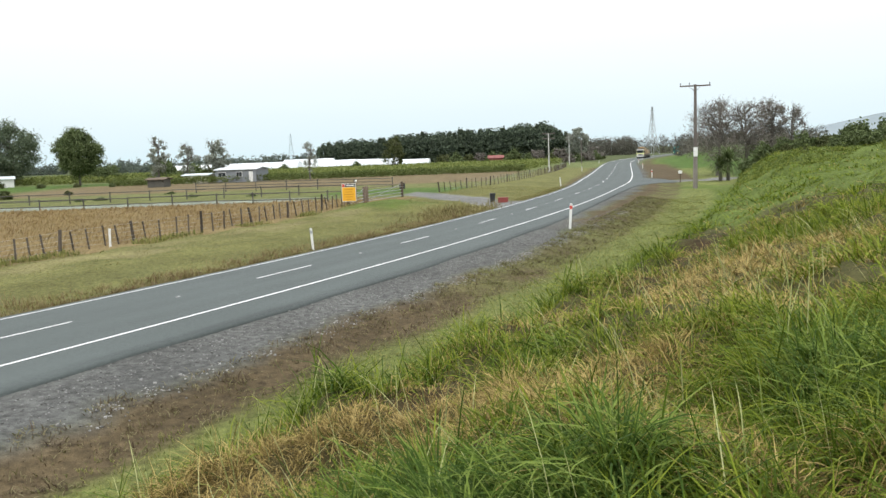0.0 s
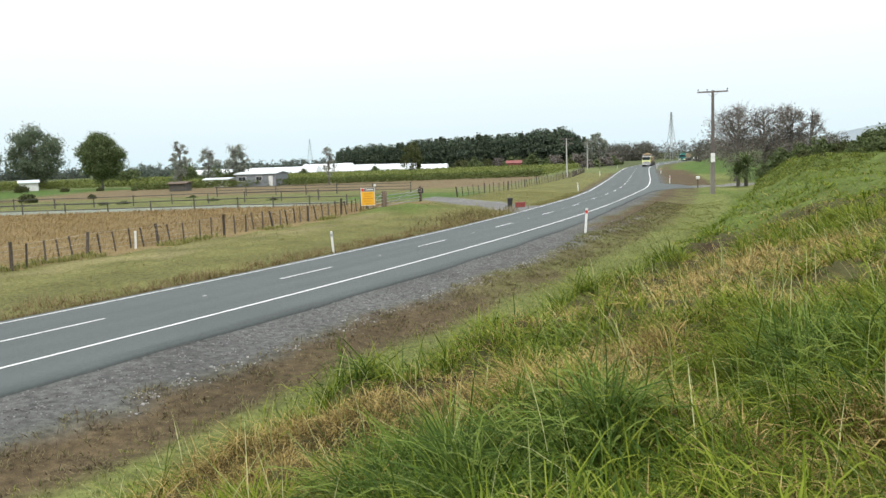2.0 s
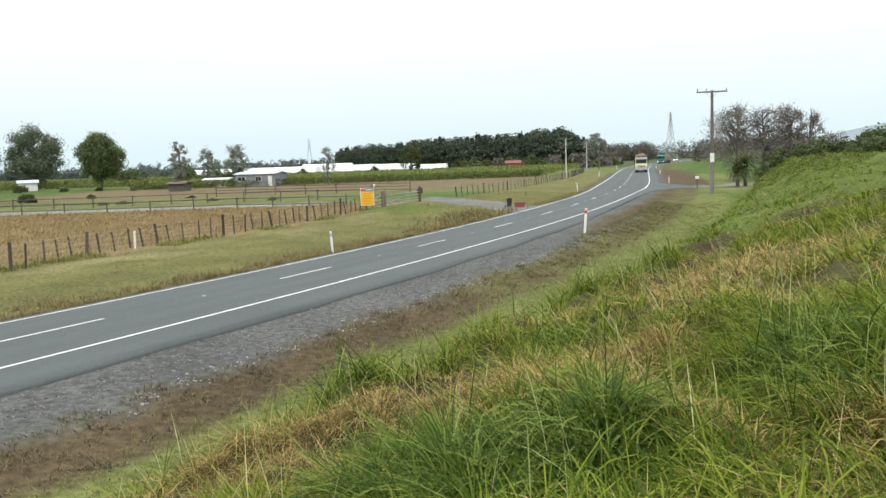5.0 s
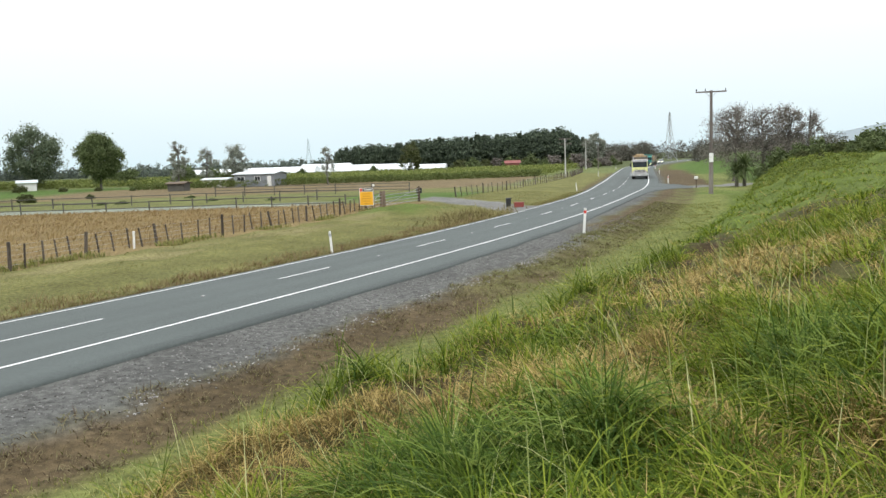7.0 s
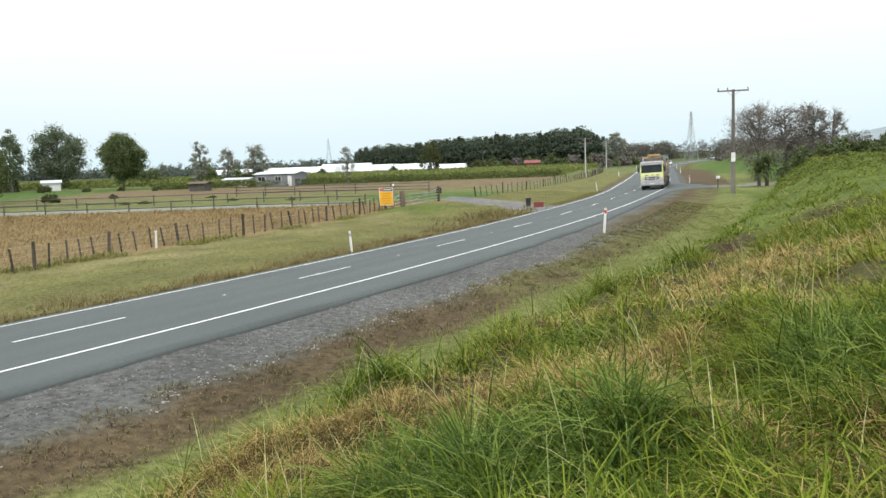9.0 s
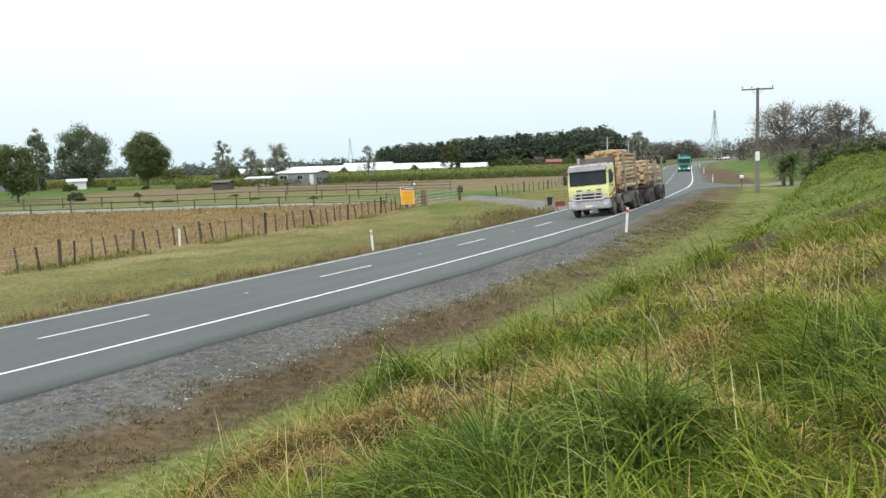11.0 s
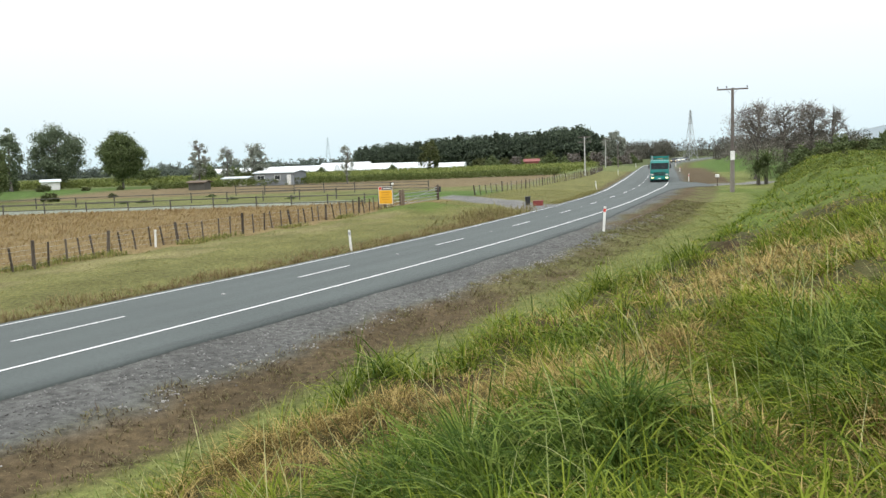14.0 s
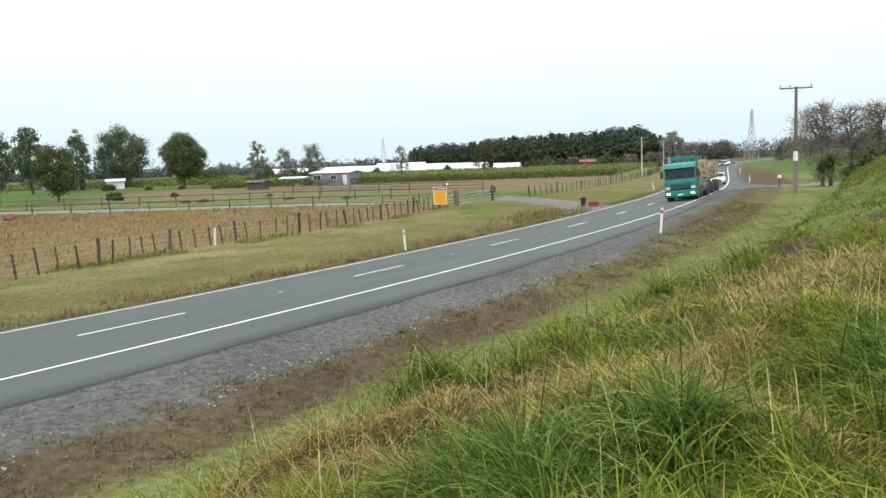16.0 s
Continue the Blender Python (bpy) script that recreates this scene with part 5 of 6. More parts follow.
co, f = blades(vx, vy, rs.uniform(0.03, 0.08, n) * np.where(d < 5.5, 2.0, 1), 0.008 + away * 0.0004, np.full(n, 0.8), rs)
M_VERGE = leafy("dry_verge_grass", [(0.135, 0.137, 0.04), (0.18, 0.175, 0.057), (0.24, 0.21, 0.085)], scale=0.3, island=0.5)
tagged(new("verge_grass", fast_mesh("verge_grass", co, f, M_VERGE, smooth=False)), "dry yellow-green verge grass beyond the road", "grass", kind="stuff")
n = 15000
s, d = rs.uniform(-18, 37, n), 3.95 + 2.2 * rs.uniform(0, 1, n) ** 1.8
vx, vy = to_xy(s, d)
clump = 0.5 * waves(vx, vy, 4.5, 71) + 0.5 * waves(vx, vy, 1.6, 72)
k = (clump + rs.normal(size=n) * 0.3 > -0.1) & ~((s > 35.5) & (s < 49))
vx, vy, clump = vx[k], vy[k], clump[k]
n = len(vx)
co, f = sweep(vx, vy, 0.0, rs.uniform(0, 6.283, n), rs.uniform(0.7, 1.5, n), rs.uniform(0.1, 1.2, n), (0.12 + 0.34 * np.clip(clump + 0.3, 0, 1)) * rs.uniform(0.5, 1.3, n), 0.007 + np.hypot(vx, vy) * 0.0004, 2, rs)
M_FRINGE = leafy("rusty_roadside_weeds", [(0.15, 0.1, 0.05), (0.24, 0.18, 0.09), (0.25, 0.225, 0.09)], scale=0.5, island=0.8)
tagged(new("fringe_weeds", fast_mesh("fringe_weeds", co, f, M_FRINGE, smooth=False)), "rusty brown weeds fringing the far edge of the seal", "weeds", kind="stuff")
n = 90000
vx, vy = rs.uniform(-75, -5, n), rs.uniform(22, 80.5, n)
s, d = to_sd(vx, vy)
k = (d > 17.0) & (np.arctan2(vx, vy) > -0.68)
vx, vy = vx[k], vy[k]
n = len(vx)
stand_ = np.clip(1 + 0.4 * waves(vx, vy, 11, 7) + 0.35 * waves(vx, vy * 2.5, 4, 77), 0.35, 1.9)
co, f = sweep(vx, vy, 0.0, rs.normal(0.4, 1.0, n), rs.uniform(0.5, 1.5, n), rs.uniform(0.2, 1.6, n), rs.uniform(0.16, 0.46, n) * stand_, 0.008 + np.hypot(vx, vy) * 0.0004, 2, rs)
M_PADDOCK = leafy("paddock_hay", [(0.165, 0.1, 0.045), (0.235, 0.165, 0.07), (0.31, 0.235, 0.105)], scale=0.45, island=0.3)
tagged(new("paddock_grass", fast_mesh("paddock_grass", co, f, M_PADDOCK, smooth=False)), "tall dry brown paddock grass", "grass", kind="stuff")


# ---- loose stones on the shoulder ----
def stones(n, seed):
    rs_ = np.random.RandomState(seed)
    s_, u_ = rs_.uniform(-18, 40, n), 5.9 + rs_.normal(size=n) * 0.55
    sx, sy = to_xy(s_, -u_)
    ok = (u_ > 4.9 + 0.05 * np.maximum(s_, 0)) & (u_ < 7.6)
    sx, sy = sx[ok], sy[ok]
    sz = ground_z(sx, sy)
    cube = np.array([(-1, -1, -.6), (1, -1, -.6), (1, 1, -.6), (-1, 1, -.6), (-.6, -.7, .7), (.7, -.6, .6), (.6, .7, .75), (-.7, .6, .6)])
    r_ = rs_.uniform(0.007, 0.018, len(sx)) * rs_.choice([1, 1, 1, 1, 1.5], len(sx))
    co_ = cube[None] * r_[:, None, None] * rs_.uniform(0.6, 1.4, (len(sx), 8, 1)) + np.stack([sx, sy, sz], 1)[:, None]
    fc = np.array([(3, 2, 1, 0), (4, 5, 6, 7), (0, 1, 5, 4), (1, 2, 6, 5), (2, 3, 7, 6), (3, 0, 4, 7)])
    return co_.reshape(-1, 3), (np.arange(len(sx))[:, None, None] * 8 + fc[None]).reshape(-1, 4)


def rubble(n, seed):
    """Pale broken stones in heaps along the outer edge of the shoulder."""
    r_ = np.random.RandomState(seed)
    s_, u_ = r_.uniform(-16, 26, n), 6.95 + r_.normal(size=n) * 0.17
    x_, y_ = to_xy(s_, -u_)
    ok = 0.7 * waves(x_, y_, 3.2, 81) + 0.5 * waves(x_, y_, 1.1, 82) + r_.normal(size=n) * 0.25 + 0.35 * np.exp(-((s_ - 2) / 9) ** 2) > 0.25
    x_, y_ = x_[ok], y_[ok]
    cube = np.array([(-1, -1, -.6), (1, -1, -.6), (1, 1, -.6), (-1, 1, -.6), (-.6, -.7, .7), (.7, -.6, .6), (.6, .7, .75), (-.7, .6, .6)])
    size = r_.uniform(0.006, 0.016, len(x_)) * r_.choice([1, 1, 1, 1, 1.8], len(x_))
    co_ = cube[None] * size[:, None, None] * r_.uniform(0.6, 1.4, (len(x_), 8, 3)) + np.stack([x_, y_, ground_z(x_, y_)], 1)[:, None]
    fc = np.array([(3, 2, 1, 0), (4, 5, 6, 7), (0, 1, 5, 4), (1, 2, 6, 5), (2, 3, 7, 6), (3, 0, 4, 7)])
    return co_.reshape(-1, 3), (np.arange(len(x_))[:, None, None] * 8 + fc[None]).reshape(-1, 4)


co, f = rubble(7000, 6)
M_RUBBLE = material("pale_rubble", [(0.12, 0.112, 0.1), (0.2, 0.192, 0.178), (0.33, 0.32, 0.3)], scale=10, rough=0.9, island=0.9)
tagged(new("rubble", fast_mesh("rubble", co, f, M_RUBBLE, smooth=False)), "pale broken stones heaped along the shoulder's edge", "gravel", kind="stuff")
co, f = stones(8000, 5)
M_STONE = material("gravel_stone", [(0.085, 0.082, 0.077), (0.13, 0.127, 0.12), (0.215, 0.21, 0.2)], scale=10, rough=0.9, island=0.8)
tagged(new("gravel", fast_mesh("gravel", co, f, M_STONE, smooth=False)), "loose grey gravel on the road shoulder", "gravel", kind="stuff")


# rank weeds where the drive meets the road
M_RANK = leafy("rank_weeds", [(0.14, 0.11, 0.05), (0.2, 0.18, 0.07), (0.27, 0.24, 0.1)], scale=0.8, island=0.7)
n = 4200
s, d = rs.normal(33.5, 3.6, n), 5.9 + rs.normal(size=n) * 0.9
wx, wy = to_xy(s, d)
thick = np.clip(0.55 + 0.8 * waves(wx, wy, 2.6, 95), 0.15, 1.4)
co, f = sweep(wx, wy, 0.0, rs.uniform(0, 6.283, n), rs.uniform(0.7, 1.5, n), rs.uniform(0.1, 1.0, n), thick * rs.uniform(0.25, 0.75, n), rs.uniform(0.025, 0.045, n), 3, rs)
tagged(new("roadside_weeds", fast_mesh("roadside_weeds", co, f, M_RANK, smooth=False)), "rank olive weeds beside the driveway mouth", "weeds", kind="stuff")
n = 5000
s, d = rs.uniform(-6, 40, n), 16.2 + rs.normal(size=n) * 0.35
wx, wy = to_xy(s, d)
k = waves(wx, wy, 9, 23) > 0.3
co, f = blades(wx[k], wy[k], rs.uniform(0.1, 0.4, int(k.sum())), np.full(int(k.sum()), 0.035), np.full(int(k.sum()), 0.6), rs)
tagged(new("fence_grass", fast_mesh("fence_grass", co, f, M_MOWN, smooth=False)), "green grass left standing along the fence", "grass", kind="stuff")


# ---- vehicles ----
M_CABYELLOW = material("pale_yellow_paint", [(0.64, 0.66, 0.26), (0.74, 0.76, 0.36)], scale=1.5, rough=0.35)
M_TEAL = material("teal_paint", [(0.0, 0.15, 0.13), (0.008, 0.2, 0.175)], scale=1.5, rough=0.35)
M_CABRED = material("red_stripe_paint", [(0.35, 0.02, 0.015), (0.45, 0.035, 0.025)], scale=2, rough=0.4)
M_ALLOY = material("dull_alloy", [(0.36, 0.36, 0.36), (0.52, 0.52, 0.51)], scale=4, rough=0.45, metal=0.4)
M_TYRE = material("dusty_tyre", [(0.03, 0.029, 0.027), (0.075, 0.07, 0.063)], scale=8, rough=0.9)
M_RIM = material("dirty_rim", [(0.11, 0.105, 0.095), (0.2, 0.19, 0.17)], scale=6, rough=0.7)
M_CHASSIS = material("muddy_chassis", [(0.06, 0.052, 0.045), (0.14, 0.12, 0.1)], scale=3, rough=0.85)
M_MAROON = material("maroon_chassis", [(0.06, 0.036, 0.03), (0.11, 0.07, 0.06)], scale=3, rough=0.8)
M_GUARD = material("grey_guard", [(0.09, 0.085, 0.075), (0.16, 0.15, 0.13)], scale=4, rough=0.8)
M_STAKE = material("grey_stanchion", [(0.17, 0.155, 0.125), (0.3, 0.28, 0.235)], scale=5, rough=0.7)
M_SCREEN = material("windscreen", [(0.012, 0.018, 0.02), (0.03, 0.04, 0.042)], scale=1.0, rough=0.06)
M_LAMP = material("lamp_glass", [(0.5, 0.5, 0.48), (0.65, 0.65, 0.62)], scale=5, rough=0.15)
M_LOGBARK = material("peeled_log", [(0.09, 0.058, 0.038), (0.29, 0.195, 0.11), (0.46, 0.335, 0.2), (0.6, 0.49, 0.34)], scale=3.4, rough=0.85, bump=0.02, stretch=(2.5, 0.6, 2.5), random_tint=0.2, coarse=0.4)
M_LOGEND = material("sawn_log_end", [(0.36, 0.245, 0.13), (0.54, 0.395, 0.225)], scale=7, rough=0.9, random_tint=0.5)
M_VISOR = material("mottled_visor", [(0.17, 0.165, 0.17), (0.25, 0.245, 0.25)], scale=3, rough=0.5)
M_SCREEN.node_tree.nodes["Principled BSDF"].inputs["Specular IOR Level"].default_value = 0.22
M_PLATE = material("number_plate", [(0.7, 0.7, 0.68), (0.78, 0.78, 0.76)], scale=3, rough=0.5)
M_HEADLIGHT = bpy.data.materials.new("lit_headlight")
M_HEADLIGHT.use_nodes = True
M_HEADLIGHT.node_tree.nodes["Principled BSDF"].inputs["Emission Color"].default_value = (1.0, 0.76, 0.16, 1)
M_HEADLIGHT.node_tree.nodes["Principled BSDF"].inputs["Emission Strength"].default_value = 2.2

WHEELS = []


def wheel(parent, x, y, r, wide, dual=False, hub=M_RIM):
    """A wheel whose axle runs along x; its own origin is the axle."""
    sx = 1 if x > 0 else -1
    w = new("wheel")
    w.parent = parent
    w.matrix_basis = pose(x, y, r)
    bm = B()
    prof = [(r * 0.56, -wide / 2), (r * 0.86, -wide / 2), (r * 0.97, -wide / 2 + 0.03), (r, -wide / 2 + 0.07), (r, wide / 2 - 0.07), (r * 0.97, wide / 2 - 0.03), (r * 0.86, wide / 2), (r * 0.56, wide / 2)]
    seg = 28
    rings = [[bm.verts.new((px, pr * math.cos(6.28319 * k / seg), pr * math.sin(6.28319 * k / seg))) for k in range(seg)] for pr, px in prof]
    for a, b in zip(rings, rings[1:] + rings[:1]):
        for k in range(seg):
            bm.faces.new((a[k], a[(k + 1) % seg], b[(k + 1) % seg], b[k]))
    part("tyre", bm, M_TYRE, w, smooth=True)
    bm = B()
    face = sx * (wide / 2 - (0.11 if dual else 0.03))
    rod(bm, (face - 0.02, 0, 0), (face + 0.02, 0, 0), r * 0.58, seg=24)
    rod(bm, (face - sx * 0.01, 0, 0), (face + sx * (0.1 if not dual else 0.06), 0, 0), r * 0.2, r * 0.16, 14)
    for k in range(8):
        a = k * 0.7854
        rod(bm, (face, r * 0.36 * math.cos(a), r * 0.36 * math.sin(a)), (face + sx * 0.035, r * 0.36 * math.cos(a), r * 0.36 * math.sin(a)), 0.025, seg=6)
    part("rim", bm, hub, w)
    WHEELS.append((w, parent, x, y, r))
    return w


def log_pile(owner, y_front, y_back, z0, z_top, half, seed, r0=0.13, r1=0.19, crown=0.2):
    """Logs lying along y, packed between stanchions; each one a part."""
    rr = random.Random(seed)
    rows, z = [], z0
    while z < z_top + crown:
        r = rr.uniform(r0, r1)
        rows.append((z + r, r))
        z += r * 1.78
    for k, (zc, rad) in enumerate(rows):
        over = max(0, zc - z_top)
        span = half * (1 - 0.0 if zc < z_top else max(0.35, 1 - (over / (crown + 0.05)) ** 1.3 * 0.6))
        x = -span + rad + (0.5 * rad if k % 2 else 0)
        while x < span - rad * 0.5:
            r = min(rad * rr.uniform(0.82, 1.15), 0.24)
            ya, yb = y_front + rr.uniform(-0.22, 0.18), y_back + rr.uniform(-0.2, 0.2)
            bm = B()
            seg, n = 10, 5
            rings = []
            for j in range(n):
                a = j / (n - 1)
                ox, oz = 0.02 * math.sin(a * 5 + x * 9), 0.025 * math.sin(a * 4 + x * 7 + k)
                q = r * (1 - 0.12 * a * (1 if (k + seed) % 2 else -1) + 0.05 * math.sin(a * 11 + k * 3 + x * 5))
                rings.append([bm.verts.new((x + ox + q * math.cos(6.28319 * i / seg), ya + (yb - ya) * a, zc + oz + q * math.sin(6.28319 * i / seg))) for i in range(seg)])
            for a, b in zip(rings, rings[1:]):
                for i in range(seg):
                    bm.faces.new((a[i], a[(i + 1) % seg], b[(i + 1) % seg], b[i])).smooth = True
            ends = [bm.faces.new(rings[0]), bm.faces.new(list(reversed(rings[-1])))]
            bmesh.ops.recalc_face_normals(bm, faces=bm.faces[:])
            for f_ in ends:
                f_.material_index = 1
            o = part("log", bm, M_LOGBARK, owner)
            o.data.materials.append(M_LOGEND)
            x += r * 2.02


def stanchion_pair(owner, y, z0, z1, half, mat):
    part("bolster", box(B(), -half - 0.08, y - 0.1, z0 - 0.16, half + 0.08, y + 0.1, z0, 0.02), mat, owner)
    for sx in (-1, 1):
        bm = B()
        box(bm, sx * half - 0.055 + sx * 0.05, y - 0.07, z0 - 0.1, sx * half + 0.055 + sx * 0.05, y + 0.07, z1, 0.015)
        part("stanchion", bm, mat, owner)


def mudguard(owner, x, y, r, mat, wide=0.5):
    bm, seg = B(), 10
    outer = []
    for k in range(seg + 1):
        a = math.pi * (0.03 + 0.94 * k / seg)
        outer.append([bm.verts.new((x + dx, y + q * math.cos(a), r + q * math.sin(a))) for dx in (-wide / 2, wide / 2) for q in (r * 1.1, r * 1.17)])
    for a, b in zip(outer, outer[1:]):
        for i, j in ((0, 2), (2, 3), (3, 1), (1, 0)):
            bm.faces.new((a[i], a[j], b[j], b[i]))
    bm.faces.new([outer[0][i] for i in (0, 1, 3, 2)])
    bm.faces.new([outer[-1][i] for i in (2, 3, 1, 0)])
    part("mudguard", bm, mat, owner)


def extrude_profile(bm, pts, x0, x1, bevel=0.03):
    """A solid of the side profile pts (y, z), from x0 to x1."""
    a = [bm.verts.new((x0, y, z)) for y, z in pts]
    b = [bm.verts.new((x1, y, z)) for y, z in pts]
    n = len(pts)
    fs = [bm.faces.new(a), bm.faces.new(list(reversed(b)))]
    for i in range(n):
        fs.append(bm.faces.new((a[i], b[i], b[(i + 1) % n], a[(i + 1) % n])))
    bmesh.ops.recalc_face_normals(bm, faces=fs)
    if bevel:
        bmesh.ops.bevel(bm, geom=list({e for f in fs for e in f.edges}), offset=bevel, segments=2, affect="EDGES")
    return bm


def cab(t, paint, stripe, lit, tall=2.95):
    """A flat-fronted cab over the front axle (y = 0); the nose points along +y."""
    W = 1.2
    part("cab", extrude_profile(B(), [(1.38, 0.95), (1.42, 1.55), (1.36, 1.75), (1.2, tall - 0.2), (1.05, tall - 0.04), (-0.62, tall), (-0.68, tall - 0.1), (-0.7, 0.95), (0.62, 0.95), (0.5, 1.18), (-0.5, 1.18), (-0.62, 0.95)][:8], -W, W, 0.05), paint, t)
    ws = part("windscreen", extrude_profile(B(), [(1.372, 1.78), (1.385, 1.78), (1.225, tall - 0.22), (1.205, tall - 0.22)], -W + 0.1, W - 0.1, 0), M_SCREEN, t)
    for sx in (-1, 1):
        part("wiper", rod(B(), (sx * 0.5 - 0.3, 1.4, 1.8), (sx * 0.5 + 0.2, 1.33, 2.12), 0.012, seg=5), M_BLACK, ws)
        d = part("side_window", extrude_profile(B(), [(1.1, 1.85), (1.0, tall - 0.35), (0.15, tall - 0.33), (0.15, 1.95), (0.55, 1.78)], sx * (W + 0.002), sx * (W + 0.012), 0), M_SCREEN, t)
        part("door_seam", box(B(), sx * (W + 0.001) - 0.004, 0.05, 1.2, sx * (W + 0.001) + 0.004, 0.065, tall - 0.25), M_BLACK, t)
        part("door_handle", box(B(), sx * W - 0.03, 0.12, 1.62, sx * W + 0.03, 0.3, 1.67, 0.01), M_BLACK, t)
        part("mirror", box(B(), sx * 1.38 - 0.11, 1.25, 1.9, sx * 1.38 + 0.11, 1.35, 2.45, 0.03), M_BLACK, t)
        part("mirror_arm", rod(B(), (sx * 1.15, 1.28, 2.5), (sx * 1.38, 1.3, 2.42), 0.018, seg=6), M_BLACK, t)
        part("wheel_arch", extrude_profile(B(), [(0.78, 0.5), (0.72, 0.95), (0.5, 1.22), (-0.45, 1.25), (-0.68, 1.1), (-0.7, 0.8), (-0.62, 0.8), (-0.5, 1.02), (-0.35, 1.13), (0.4, 1.13), (0.6, 0.95), (0.66, 0.5)], sx * (W - 0.33), sx * (W + 0.04), 0), M_GUARD, t)
        part("step", box(B(), sx * (W - 0.15) - 0.15, 0.7, 0.45, sx * (W - 0.15) + 0.15, 1.3, 0.95, 0.04), M_GUARD if not lit else paint, t)
    if stripe:
        for sx in (-1, 1):
            part("stripe", extrude_profile(B(), [(1.4, 1.18), (0.9, 1.22), (0.2, 1.36), (-0.69, 1.62), (-0.69, 1.4), (0.2, 1.2), (0.9, 1.1), (1.4, 1.08)], sx * (W + 0.002), sx * (W + 0.008), 0), M_CABRED, t, "red swoosh stripe")
            part("door_lettering", box(B(), sx * (W + 0.003), 0.2, 1.68, sx * (W + 0.008), 0.75, 1.74), M_GUARD, t)
            part("cab_emblem", box(B(), sx * (W + 0.003), -0.45, 2.2, sx * (W + 0.008), -0.15, 2.42), M_GUARD, t)
        part("front_stripe", box(B(), -1.1, 1.395, 1.12, 1.1, 1.408, 1.2), M_CABRED, t)
        for bx, bw in ((-0.62, 0.3), (-0.05, 0.16), (0.55, 0.34)):
            part("front_lettering", box(B(), bx - bw / 2, 1.41, 1.46, bx + bw / 2, 1.432, 1.54), M_GUARD, t)
    part("roof_visor", extrude_profile(B(), [(1.14, tall - 0.26), (1.42, tall - 0.34), (1.4, tall - 0.28), (1.16, tall - 0.08), (0.7, tall + 0.05), (0.4, tall + 0.06), (0.4, tall + 0.01), (1.05, tall - 0.06)], -W * 0.97, W * 0.97, 0), M_VISOR if stripe else paint, t)
    for bx in (-0.7, -0.35, 0.0, 0.35, 0.7):
        part("roof_lamp", box(B(), bx - 0.05, 0.98, tall + 0.0, bx + 0.05, 1.1, tall + 0.07, 0.015), M_LAMP, t)
    part("grille", box(B(), -0.75, 1.39, 0.98, 0.75, 1.45, 1.38, 0.02), M_BLACK, t)
    for k in range(4):
        part("grille_slat", box(B(), -0.72, 1.45, 1.02 + k * 0.09, 0.72, 1.47, 1.04 + k * 0.09, 0.005), M_GUARD if stripe else paint, t)
    part("bumper", extrude_profile(B(), [(1.1, 0.38), (1.48, 0.36), (1.6, 0.45), (1.6, 0.82), (1.5, 0.9), (1.1, 0.92)], -1.22, 1.22, 0.04), M_ALLOY if stripe else paint, t)
    bb = None
    if stripe:
        bb = part("bull_bar", rod(B(), (-0.95, 1.62, 0.95), (0.95, 1.62, 0.95), 0.045, seg=8), M_ALLOY, t)
    for hgt in (1.14, 1.32) if stripe else ():
        part("bar", rod(B(), (-0.8, 1.62, hgt), (0.8, 1.62, hgt), 0.04, seg=8), M_ALLOY, bb)
    for bx in (-0.8, -0.42, 0.42, 0.8) if stripe else ():
        part("bar_upright", rod(B(), (bx, 1.58, 0.6), (bx, 1.6, 1.36), 0.05, seg=8), M_ALLOY, bb)
    for sx in (-1, 1):
        part("headlight", box(B(), sx * 0.95 - 0.17, 1.4, 0.98, sx * 0.95 + 0.17, 1.47, 1.18, 0.02), M_LAMP, t)
        part("bumper_lamp", box(B(), sx * 0.92 - 0.15, 1.585, 0.58, sx * 0.92 + 0.15, 1.62, 0.74, 0.02), M_HEADLIGHT if lit else M_LAMP, t)
    part("plate", box(B(), -0.2, 1.595, 0.5, 0.2, 1.612, 0.62), M_PLATE, t)
    if stripe:
        part("roof_cap", extrude_profile(B(), [(1.06, tall - 0.16), (1.0, tall + 0.005), (-0.6, tall + 0.045), (-0.69, tall - 0.05), (-0.69, tall - 0.16)], -W - 0.004, W + 0.004, 0.05), M_WHITE, t, "white painted roof")
    # a short nose on a high-set cab
    for ob in list(t.children) + (list(bb.children) if bb else []):
        low = ob.name.split(".")[0] in ("wheel_arch", "step")
        ob.data.transform(Matrix.Translation((0, 0, (0.0 if low else 0.09) if stripe else -0.06 if not low else 0)) @ Matrix.Diagonal((1, 0.82, 1, 1)))


